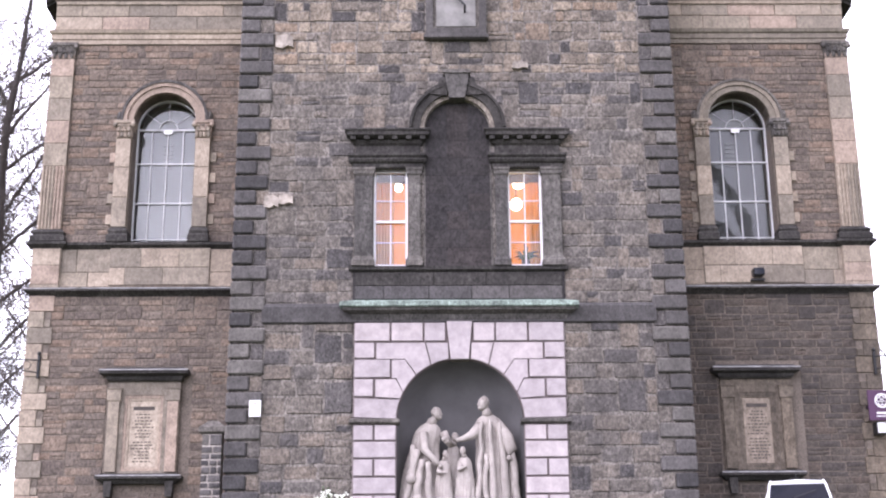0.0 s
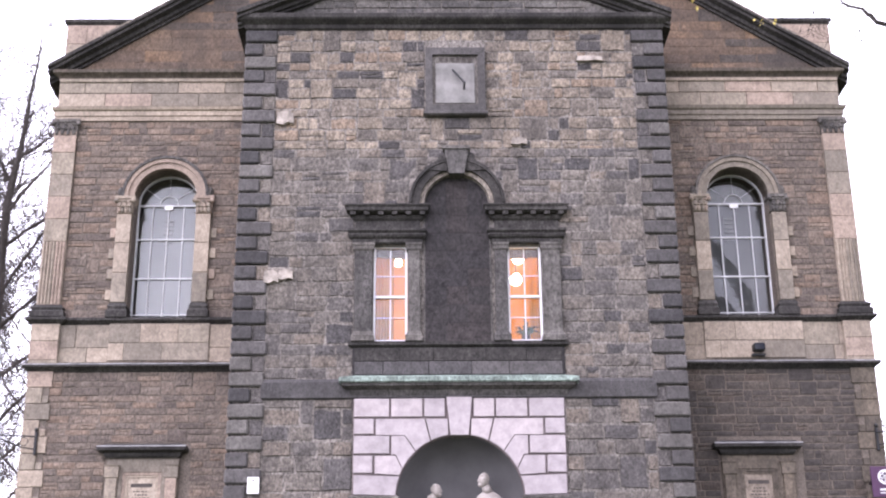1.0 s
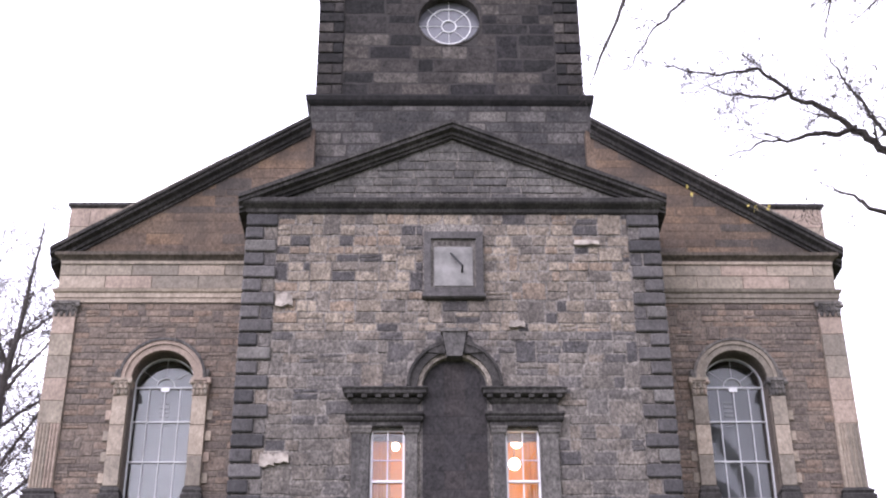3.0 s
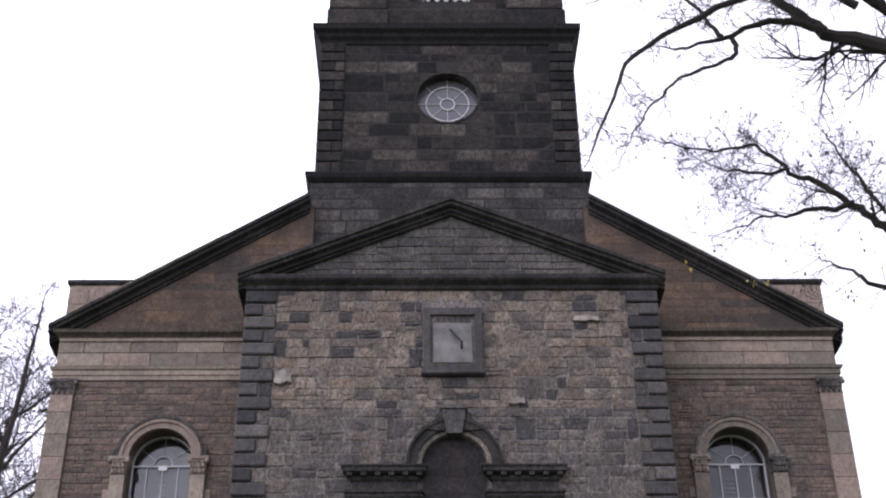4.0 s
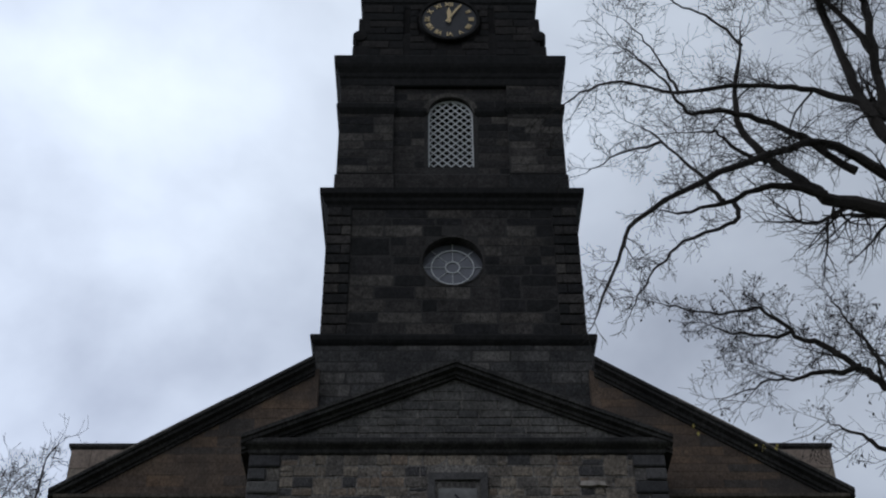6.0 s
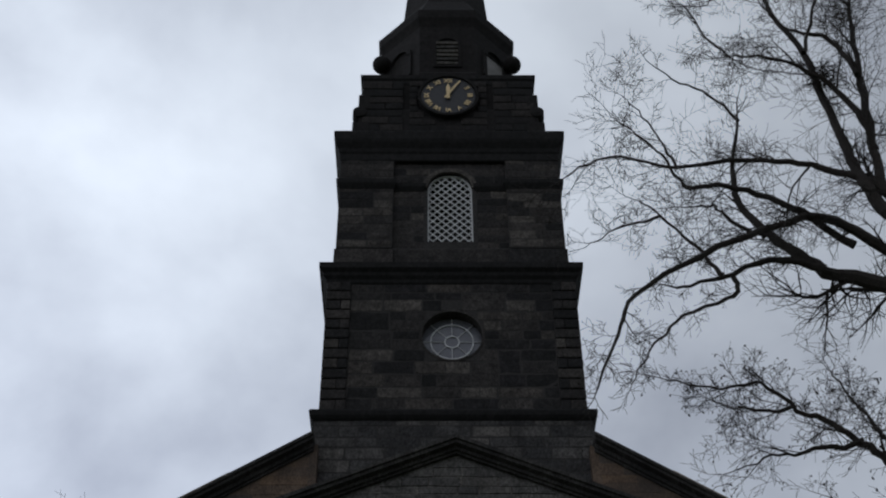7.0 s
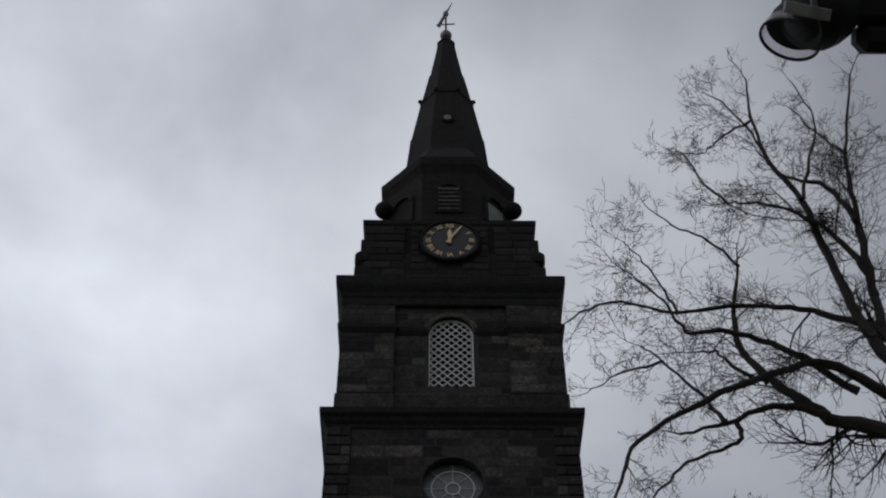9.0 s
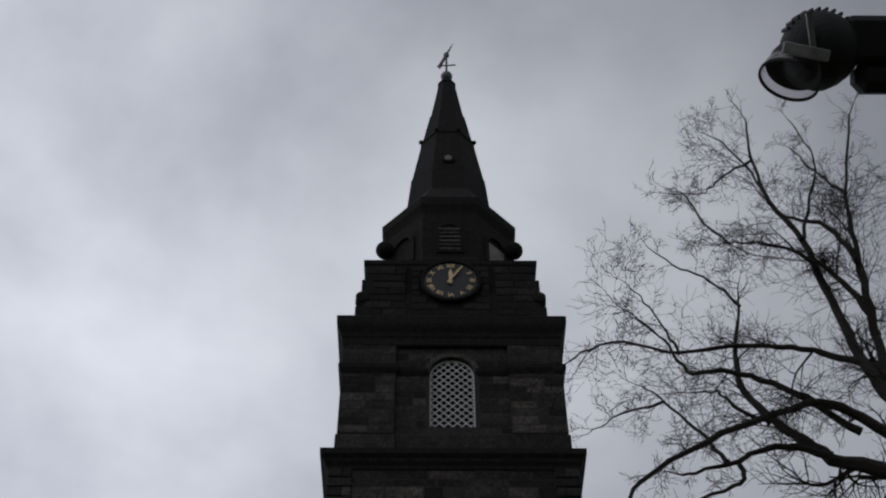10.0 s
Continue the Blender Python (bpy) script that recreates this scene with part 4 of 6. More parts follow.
    p, q = sorted((s * (e + 0.08), s * (e - 1.75)))
    blk = part("corner_block", B(p, q, WY + 0.35, WY + 2.2, 13.3, 14.87), M_DRESS, church, "square stone corner block")
    part("block_cap", mould(bmesh.new(), p, q, WY + 0.35, WY + 2.2, [(0.0, 14.84), (0.07, 14.9), (0.07, 14.98), (0.0, 15.0)]), M_BLACK, blk)
    blocks(blk, [(p + 0.02, (p + q) / 2, 13.9, 14.3), ((p + q) / 2 + 0.01, q, 13.9, 14.3), (p + 0.02, p + 0.5, 14.31, 14.82), (p + 0.51, q, 14.31, 14.82)], WY + 0.33, WY + 0.36, M_DRESS, "ashlar", 0.006)
    part("lead_flashing", mould(bmesh.new(), lo, hi, WY, 13.9, [(0.165, 6.0), (0.17, 6.025), (0.0, 6.075)]), M_LEAD, church, "pale lead flashing")
    memorial(c - (0.09 if s < 0 else 0.1), s)


def leaf_capital(x0, x1, yf, z0, z1):
    bm = mould(bmesh.new(), x0, x1, yf, yf + 0.3, [(0.0, z0), (0.025, z0 + 0.02), (0.0, z0 + 0.05), (0.03, z1 - 0.1), (0.06, z1 - 0.07), (0.06, z1)])
    h = z1 - z0
    for row, n in ((0.22, 4), (0.5, 3)):
        for i in range(n):
            x = x0 + (x1 - x0) * (i + 0.5) / n
            ball(bm, (x, yf - 0.04, z0 + h * row), 0.055, (0.9, 0.7, 1.6), 8)
            ball(bm, (x, yf - 0.08, z0 + h * (row + 0.17)), 0.035, (1.2, 0.8, 0.8), 6)
    for x in (x0 - 0.03, x1 + 0.03):
        ball(bm, (x, yf - 0.06, z1 - 0.13), 0.06, (1, 1, 1), 8)
    return bm


def arched_window(c, r, z0, z1, y):
    w = part("arched_window", ring_arch(bmesh.new(), c, z1 - r, r - 0.025, r, y, y + 0.1, k=20), M_BAR, church, "round-headed window with thin white glazing bars")
    zs = z1 - r
    for d in (-1, 1):
        p, q = sorted((c + d * r, c + d * (r - 0.035)))
        part("jamb", B(p, q, y, y + 0.1, z0, zs), M_BAR, w)
    for i in range(3):
        x = c - r + 2 * r * (i + 1) / 4
        part("glazing_bar", B(x - 0.011, x + 0.011, y, y + 0.04, z0, zs), M_BAR, w)
    for z, t in ((z0 + 0.02, 0.02), (z0 + 0.18, 0.01), (z0 + 1.06, 0.016), (z0 + 2.03, 0.016), (zs - 0.03, 0.018)):
        part("glazing_bar", B(c - r, c + r, y - 0.005, y + 0.045, z - t, z + t), M_BAR, w)
    part("fan_bar", ring_arch(bmesh.new(), c, zs, 0.2, 0.218, y, y + 0.04, k=14), M_BAR, w)
    for a in (36, 90, 144):
        ca, sa = math.cos(radians(a)), math.sin(radians(a))
        part("fan_bar", tube(bmesh.new(), [(c + 0.21 * ca, y + 0.02, zs + 0.21 * sa), (c + (r - 0.03) * ca, y + 0.02, zs + (r - 0.03) * sa)], 0.008, 4), M_BAR, w)
    part("notice_tag", B(c - 0.1, c + 0.1, y - 0.02, y - 0.008, zs - 0.14, zs - 0.04), M_WHITE, w, "small white tag")
    arc = [(c + (r - 0.01) * math.cos(radians(t)), zs + (r - 0.01) * math.sin(radians(t))) for t in range(0, 181, 9)]
    pane = part("pane", prism(bmesh.new(), [(c + r - 0.01, z0)] + arc + [(c - r + 0.01, z0)], y + 0.05, y + 0.056), M_GLASS, w)
    pane.visible_shadow = False
    # Sheets behind the glass put the sky's reflection into colour, paler above.
    part("blank", B(c - 1.5, c + 1.5, y + 0.5, y + 0.52, z0 - 0.1, zs + 0.15), M_REFLECT, w, "grey sheet behind the glass for its reflection")
    part("reflection_top", B(c - 1.5, c + 1.5, y + 0.46, y + 0.49, zs + 0.1, z1 + 0.5), M_SUNDIAL, w, "pale sheet for the sky reflected in the upper glass")
    for k in range(6):
        part("shutter_slat", B(c - 0.17, c + 0.05, y + 0.4, y + 0.43, zs - 0.28 - k * 0.11, zs - 0.22 - k * 0.11), M_SUNDIAL, w)


def memorial(c, s):
    y, M_DR, M_TB = WY, (M_DRESS if s < 0 else M_STAINED_DARK), (M_TABLET if s < 0 else M_STABLET)
    m = part("memorial_tablet", pierced(bmesh.new(), c - 0.78, c + 0.78, y - 0.06, y + 0.03, 1.84, 3.96, [(c - 0.42, c + 0.42, 1.98, 3.62, False)]), M_DR, church, "framed stone memorial tablet with a dark hood")
    for d in (-1, 1):
        p, q = sorted((c + d * 0.52, c + d * 0.76))
        part("pilaster", B(p, q, y - 0.13, y - 0.05, 1.95, 3.5, bevel=0.01), M_DR, m)
        part("pilaster_cap", mould(bmesh.new(), p, q, y - 0.12, y - 0.05, [(0.0, 3.46), (0.03, 3.5), (0.03, 3.72), (0.05, 3.76)]), M_DR, m)
        p, q = sorted((c + d * 0.56, c + d * 0.74))
        part("bracket", prism(bmesh.new(), [(p, 1.75), (q, 1.75), (q - 0.02, 1.42), (p + 0.02, 1.42)], y - 0.2, y + 0.02), M_BLACK, m)
    for k, (i, f) in enumerate(((0.42, -0.04), (0.36, -0.02))):
        part("inner_frame", pierced(bmesh.new(), c - i, c + i, y + f, y + 0.03, 1.98 + k * 0.05, 3.62 - k * 0.05, [(c - i + 0.06, c + i - 0.06, 2.03 + k * 0.05, 3.56 - k * 0.05, False)]), M_DR, m)
    part("slab", B(c - 0.31, c + 0.31, y + 0.0, y + 0.03, 2.06, 3.52), M_TB, m)
    part("heading_bar", B(c - 0.23, c + 0.23, y - 0.006, y + 0.0, 3.3, 3.38), M_TEXT, m)
    z = 3.22
    for i in range(15):
        wd = rng.uniform(0.12, 0.25)
        x = c - wd
        while x < c + wd:
            l = rng.uniform(0.03, 0.09)
            part("lettering", B(x, min(x + l, c + wd), y - 0.005, y + 0.0, z - 0.026, z), M_TEXT, m)
            x += l + 0.025
        z -= 0.07 if i != 7 else 0.11
    part("hood", mould(bmesh.new(), c - 0.76, c + 0.76, y - 0.1, y + 0.02, [(0.02, 3.92), (0.06, 3.96), (0.08, 4.02), (0.2, 4.06), (0.21, 4.14), (0.05, 4.22)]), M_BLACK, m, "weathered black stone hood")
    part("lead_strip", B(c - 0.96, c + 0.96, y - 0.32, y - 0.3, 4.125, 4.15), M_LEAD, m)
    part("lead_strip", B(c - 0.9, c + 0.9, y - 0.27, y - 0.25, 1.85, 1.875), M_LEAD, m)
    part("shelf", mould(bmesh.new(), c - 0.76, c + 0.76, y - 0.1, y + 0.02, [(0.02, 1.7), (0.08, 1.76), (0.16, 1.8), (0.16, 1.86), (0.04, 1.92)]), M_BLACK, m)


wing(-1)
wing(1)

# gable over the wings and roof
GA = 19.55
for s in (-1, 1):
    gx, gz = WING_END[s] + 0.28, 13.45
    gsl = (GA - gz) / gx
    gable = part("wing_gable", prism(bmesh.new(), [(s * 3.5, 13.3), (s * (gx - 0.38), 13.3), (s * (gx - 0.38), GA - 0.25 - gsl * (gx - 0.38)), (s * 3.5, GA - 0.25 - gsl * 3.5)], WY + 0.12, 2.4), M_GABLE, church, "brown stained ashlar half gable beside the tower")
    a, b = sorted((s * 3.7, s * (gx - 0.88)))
    masonry(gable, a, b, 13.36, 17.3, WY + 0.12, 0.03, (0.2, 0.34), (0.5, 1.4), M_GABLE, slopes=((gsl, 1, GA - 0.42), (-gsl, 1, GA - 0.42)), most=60, name="ashlar", joint=0.005, proud=0.008, uneven=0.003)
    raking("gable_cornice", gx, gz, 3.6, GA - gsl * 3.6, [(13.9, 0.0), (WY - 0.24, 0.0), (WY - 0.24, 0.1), (WY - 0.18, 0.12), (WY - 0.18, 0.2), (WY - 0.02, 0.23), (WY - 0.02, 0.34), (WY + 0.05, 0.36), (WY + 0.05, 0.42), (2.3, 0.42), (13.9, 0.3)], M_BLACK, church, "dark raking cornice", (s,))
    raking("cornice_coping", gx - 1.2, gz + gsl * 1.2 + 0.012, gx - 4.1, gz + gsl * 4.1 + 0.012, [(13.9, 0.0), (WY - 0.25, 0.0), (WY - 0.25, 0.05), (13.9, 0.05)], M_STAINED2, church, "pale weathered coping slabs", (s,))
part("roof", prism(bmesh.new(), [(-9.5, 13.35), (9.5, 13.35), (0, GA - 0.15)], 2.4, 13.9), M_SLATE, church)

# ---- church: steeple ----
TC = 5.6


def stage(name, h, z0, z1, material=None, label=""):
    return part(name, B(-h, h, TC - h, TC + h, z0, z1), material or M_TMORTAR, church, label)


def tower_cornice(h, profile, label="blackened moulded cornice"):
    return part("tower_cornice", mould(bmesh.new(), -h, h, TC - h, TC + h, profile), M_TCORN, church, label)


base = stage("tower_base", 3.68, 13.9, 18.1, label="square base of the steeple in dark ashlar")
masonry(base, -3.68, 3.68, 14.2, 18.08, TC - 3.68, 0.05, (0.3, 0.42), (0.5, 1.2), M_TYMP, name="ashlar", proud=0.012, uneven=0.004, joint=0.008)
tower_cornice(3.7, [(0.0, 18.02), (0.05, 18.07), (0.1, 18.14), (0.12, 18.26), (0.1, 18.32), (-0.1, 18.4)])
H1 = 3.55
mid = part("clock_tower_wall", pierced(bmesh.new(), -H1, H1, TC - H1, TC - H1 + 0.6, 18.3, 23.0, [(-0.86, 0.86, 20.08, 21.9, False)]), M_TMORTAR, church, "square tower stage in dark ashlar")
ring = bmesh.new()
for a in range(4):
    arc = [(0.86 * math.cos(radians(t)), 20.99 + 0.86 * math.sin(radians(t))) for t in range(a * 90, a * 90 + 91, 9)]
    cxx = 0.86 * (1 if a in (0, 3) else -1)
    prism(ring, arc + [(cxx, 20.99 + (0.92 if a < 2 else -0.92))], TC - H1, TC - H1 + 0.6)
part("oculus_spandrel", ring, M_TMORTAR, church)
part("tower_core", B(-H1, H1, TC - H1 + 0.62, TC + H1, 18.3, 23.0), M_TOWER, church)


def round_taken(z0, z1, cz=20.99, r=0.9):
    d = min(abs(z0 - cz), abs(z1 - cz)) if not z0 < cz < z1 else 0
    if d < r:
        k = math.sqrt(r * r - d * d)
        return [(-k, k)]
    return []


masonry(mid, -2.88, 2.88, 18.4, 22.95, TC - H1, 0.05, (0.26, 0.46), (0.4, 1.3), M_TOWER, round_taken, name="ashlar", proud=0.012, uneven=0.005, joint=0.007, tall=0.06)
n_q = 13
spec = []
for i in range(n_q):
    z, hh = 18.42 + i * 4.5 / n_q, 4.5 / n_q
    for s in (-1, 1):
        spec.append((*sorted((s * 3.58, s * (3.58 - (0.7 if i % 2 else 0.42)))), z + 0.02, z + hh - 0.02))
        if not i % 2:
            spec.append((*sorted((s * 3.15, s * 2.89)), z + 0.01, z + hh - 0.01))
blocks(mid, spec, TC - H1 - 0.07, TC - H1 + 0.3, M_TOWER, "quoin", 0.02)
ocu = part("oculus_window", ring_arch(bmesh.new(), 0, 20.99, 0.85, 0.91, TC - H1 - 0.018, TC - H1 + 0.3, 0, 360, 40), M_TOWER, church, "round tower window with radiating white glazing bars")
yo = TC - H1 + 0.3
for r in (0.2, 0.6):
    part("glazing_ring", ring_arch(bmesh.new(), 0, 20.99, r - 0.014, r + 0.014, yo, yo + 0.03, 0, 360, 28), M_LATTICE, ocu)
for i in range(8):
    a = math.pi * i / 4 + math.pi / 2
    part("glazing_bar", tube(bmesh.new(), [(0.2 * math.cos(a), yo + 0.015, 20.99 + 0.2 * math.sin(a)), (0.84 * math.cos(a), yo + 0.015, 20.99 + 0.84 * math.sin(a))], 0.011, 4), M_LATTICE, ocu)
part("pane", lathe(bmesh.new(), None, [(0.86, 0.0), (0.86, 0.01)], 32, axis=pose(0, yo + 0.05, 20.99, 90)), plain_material("oculus_glass", (0.16, 0.16, 0.18), 0.12, vary=0.1), ocu, "grey glass")
tower_cornice(3.56, [(0.0, 22.84), (0.04, 22.88), (0.06, 22.98), (0.14, 23.08), (0.16, 23.18), (0.26, 23.28), (0.27, 23.47), (0.2, 23.52), (-0.1, 23.58)])
att = part("belfry_plinth", mould(bmesh.new(), -3.36, 3.36, TC - 3.36, TC + 3.36, [(0.09, 23.4), (0.09, 24.3), (0.04, 24.38), (0.0, 24.42)]), M_TOWER, church)
blocks(att, [(*sorted((s * 3.46, s * 1.7)), 23.5, 24.28) for s in (-1, 1)], TC - 3.36 - 0.16, TC - 3.3, M_TOWER, "plinth_block", 0.015)
H3 = 3.3
bel = part("belfry_wall", pierced(bmesh.new(), -H3, H3, TC - H3, TC - H3 + 0.5, 24.3, 28.2, [(-0.69, 0.69, 24.75, 27.66, True)]), M_TMORTAR, church, "belfry stage with corner piers and a lattice opening")
part("belfry_core", B(-H3, H3, TC - H3 + 1.2, TC + H3, 24.3, 28.2), M_TOWER, church)
# near-black cheeks put the belfry's inner shade into the colour
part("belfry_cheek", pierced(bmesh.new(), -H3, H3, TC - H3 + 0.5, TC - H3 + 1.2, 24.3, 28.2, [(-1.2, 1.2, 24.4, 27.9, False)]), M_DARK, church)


def belfry_taken(z0, z1):
    if z0 < 26.96:
        return [(-0.8, 0.8)] if z1 > 24.7 else []
    d = 0.82 ** 2 - max(0, z0 - 26.97) ** 2
    return [(-math.sqrt(d), math.sqrt(d))] if d > 0 else []


masonry(bel, -1.78, 1.78, 24.42, 28.15, TC - H3, 0.05, (0.28, 0.36), (0.4, 1.0), M_TOWER, belfry_taken, name="ashlar", proud=0.014, uneven=0.005, joint=0.009)
for s in (-1, 1):
    a, b = sorted((s * 1.75, s * 3.42))
    pier = part("corner_pier", B(a, b, TC - 3.42, TC - H3 + 0.1, 24.4, 28.2), M_TMORTAR, church)
    masonry(pier, a, b, 24.42, 28.15, TC - 3.42, 0.05, (0.28, 0.36), (0.5, 1.2), M_TOWER, name="ashlar", proud=0.014, uneven=0.005, joint=0.009)
    part("pier_side", B(*sorted((s * 3.28, s * 3.42)), TC - 3.4, TC + 3.42, 24.4, 28.2), M_TOWER, church)
    part("impost_band", mould(bmesh.new(), a, b, TC - 3.44, TC + 3.42, [(0.0, 26.84), (0.05, 26.93), (0.1, 27.02), (0.11, 27.17), (0.0, 27.22)]), M_TCORN, church)
    a, b = sorted((s * 0.82, s * 1.75))
    part("impost_band", mould(bmesh.new(), a, b, TC - H3 - 0.03, TC - 2.9, [(0.0, 26.84), (0.04, 26.91), (0.08, 26.98), (0.09, 27.1), (0.0, 27.15)]), M_TCORN, church)
part("belfry_arch", ring_arch(bmesh.new(), 0, 26.97, 0.69, 0.85, TC - H3 - 0.06, TC - H3 + 0.2), M_TOWER, church)
lat = part("lattice", ring_arch(bmesh.new(), 0, 26.97, 0.64, 0.69, TC - H3 + 0.12, TC - H3 + 0.18, k=16), M_LATTICE, church, "pale painted diamond lattice screen")
for s in (-1, 1):
    part("lattice_jamb", B(*sorted((s * 0.69, s * 0.645)), TC - H3 + 0.12, TC - H3 + 0.18, 24.75, 26.97), M_LATTICE, lat)


def lattice_ok(x, z):
    return abs(x) < 0.68 and z > 24.77 and (z < 26.97 or x * x + (z - 26.97) ** 2 < 0.67 ** 2)


pitch_x, slope_z = 0.27, 1.02
for d in (-1, 1):
    for k in range(-16, 17):
        pts = []
        for i in range(161):
            x = -0.69 + 1.38 * i / 160
            z = 26.0 + d * slope_z * x + k * pitch_x * slope_z
            if lattice_ok(x, z):
                pts.append((x, TC - H3 + 0.15 + 0.012 * d, z))
        if len(pts) > 4:
            part("lath", tube(bmesh.new(), [pts[0], pts[-1]], 0.025, 4), M_LATTICE, lat)
tower_cornice(3.42, [(0.0, 28.06), (0.03, 28.1), (0.04, 28.36), (0.08, 28.42), (0.1, 28.56), (0.2, 28.74), (0.24, 28.86), (0.26, 29.18), (0.2, 29.26), (-0.3, 29.36)])

# clock stage
H4 = 2.88
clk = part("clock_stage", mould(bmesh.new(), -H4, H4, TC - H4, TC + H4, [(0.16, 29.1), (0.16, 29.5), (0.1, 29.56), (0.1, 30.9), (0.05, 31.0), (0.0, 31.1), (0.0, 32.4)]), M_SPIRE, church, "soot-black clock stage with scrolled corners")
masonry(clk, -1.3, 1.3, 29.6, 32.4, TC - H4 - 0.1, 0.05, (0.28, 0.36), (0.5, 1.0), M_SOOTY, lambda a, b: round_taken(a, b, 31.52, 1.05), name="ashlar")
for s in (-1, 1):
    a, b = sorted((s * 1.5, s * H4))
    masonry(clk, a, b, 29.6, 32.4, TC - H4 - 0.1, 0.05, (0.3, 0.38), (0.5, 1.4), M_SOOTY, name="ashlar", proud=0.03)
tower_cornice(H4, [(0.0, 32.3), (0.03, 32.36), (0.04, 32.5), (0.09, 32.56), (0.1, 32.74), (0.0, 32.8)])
for s in (-1, 1):
    for yy in (TC - H4 - 0.02, TC + H4 - 0.4):
        sc = lathe(bmesh.new(), None, [(0.08, -0.26), (0.23, -0.24), (0.26, -0.1), (0.23, 0.24), (0.08, 0.26)], 20, axis=pose(s * 2.94, yy + 0.1, 30.83, 90))
        part("volute", sc, M_SPIRE, church, "scrolled stone volute")
        part("volute_foot", B(*sorted((s * 2.6, s * 3.17)), yy - 0.12, yy + 0.3, 29.15, 30.36, bevel=0.03), M_SPIRE, church)
        part("volute_neck", B(*sorted((s * 2.6, s * 3.0)), yy - 0.1, yy + 0.3, 31.0, 31.72, bevel=0.03), M_SPIRE, church)
cy = TC - H4 - 0.14
clock = part("clock", lathe(bmesh.new(), None, [(0.96, 0.0), (0.96, 0.1), (0.9, 0.14)], 48, axis=pose(0, cy + 0.04, 31.52, 90)), M_DIAL, church, "black clock dial with gilded numerals")
part("clock_rim", ring_arch(bmesh.new(), 0, 31.52, 0.93, 1.02, cy - 0.16, cy + 0.1, 0, 360, 48), M_SPIRE, clock)
for i, word in enumerate(("XII", "I", "II", "III", "IIII", "V", "VI", "VII", "VIII", "IX", "X", "XI")):
    cu = bpy.data.curves.new("numeral", "FONT")
    cu.body, cu.size, cu.align_x, cu.align_y, cu.extrude, cu.offset = word, 0.24, "CENTER", "CENTER", 0.008, 0.006
    tmp = bpy.data.objects.new("tmp", cu)
    me = bpy.data.meshes.new_from_object(tmp)
    bpy.data.objects.remove(tmp)
    me.materials.append(M_GOLD)
    ob = new("numeral", me)
    a = radians(30 * i)
    ob.matrix_world = pose(0.72 * math.sin(a), cy - 0.12, 31.52 + 0.72 * math.cos(a), 90) @ pose(0, 0, 0, 0, 0, -30 * i)
    ob.parent = clock
for ang, ln, wd in ((30, 0.8, 0.03), (-1, 0.55, 0.055)):
    m = pose(0, 0, 31.52, 0, ang)
    bm = prism(bmesh.new(), [(-0.045, -0.2), (0.045, -0.2), (wd, 0.0), (wd * 1.3, ln * 0.6), (0.0, ln), (-wd * 1.3, ln * 0.6), (-wd, 0.0)], cy - 0.17 - 0.02 * (ang > 0), cy - 0.15 - 0.02 * (ang > 0))
    bmesh.ops.transform(bm, matrix=m, verts=bm.verts)
    part("clock_pointer", bm, M_GOLD, clock, "gilded pointer")

# octagon and spire
def octagon(name, prof, material, label=""):
    k = 1 / math.cos(math.pi / 8)
    return part(name, lathe(bmesh.new(), (0, TC, 0), [(h * k, z) for h, z in prof], 8, turn=math.pi / 8), material, church, label)


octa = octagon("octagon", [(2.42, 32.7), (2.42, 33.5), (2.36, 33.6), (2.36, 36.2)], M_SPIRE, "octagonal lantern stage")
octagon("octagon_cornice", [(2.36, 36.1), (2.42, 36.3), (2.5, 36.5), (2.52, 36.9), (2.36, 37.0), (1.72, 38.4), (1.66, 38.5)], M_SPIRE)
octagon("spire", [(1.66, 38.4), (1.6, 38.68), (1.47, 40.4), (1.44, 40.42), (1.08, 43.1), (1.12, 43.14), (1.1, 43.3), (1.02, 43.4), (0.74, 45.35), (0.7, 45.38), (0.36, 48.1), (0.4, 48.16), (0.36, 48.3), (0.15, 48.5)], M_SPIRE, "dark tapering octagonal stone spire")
for a in range(8):
    t = math.pi / 8 + a * math.pi / 4
    part("crocket", ball(bmesh.new(), (1.2 * math.cos(t), TC + 1.2 * math.sin(t), 43.25), 0.1, seg=8), M_SPIRE, church)
for s in (-1, 1):
    for yy in (TC - 1.4, TC + 1.4):
        part("octagon_volute", ball(bmesh.new(), (s * 2.36, yy, 35.12), 0.34, (1, 1, 1), 16), M_SPIRE, church)
yf = TC - 2.36
lou = part("louvre", pierced(bmesh.new(), -0.5, 0.5, yf - 0.06, yf + 0.02, 33.85, 35.55, [(-0.4, 0.4, 33.95, 35.4, True)]), M_SPIRE, church, "round-headed louvred opening")
for i in range(6):
    zz = 34.05 + i * 0.22
    bm = box(bmesh.new(), -0.38, 0.38, -0.05, 0.05, -0.045, 0.045)
    bmesh.ops.transform(bm, matrix=pose(0, yf - 0.03, zz, 20), verts=bm.verts)
    part("slat", bm, M_GREY, lou, "weathered slat")
for s in (-1, 1):
    m = pose(0, TC, 0, 0, 0, s * 45)
    bm = ring_arch(bmesh.new(), 0, 34.9, 0.42, 0.6, -2.46, -2.3)
    box(bm, -0.6, -0.42, -2.44, -2.3, 33.8, 34.9)
    box(bm, 0.42, 0.6, -2.44, -2.3, 33.8, 34.9)
    bmesh.ops.transform(bm, matrix=m, verts=bm.verts)
    o = part("arched_opening", bm, M_SPIRE, church)
    bm = B(-0.42, 0.42, -2.4, -2.34, 33.85, 34.95)
    bmesh.ops.transform(bm, matrix=m, verts=bm.verts)
    part("shutter", bm, M_SUNDIAL if s > 0 else M_SPIRE, o)
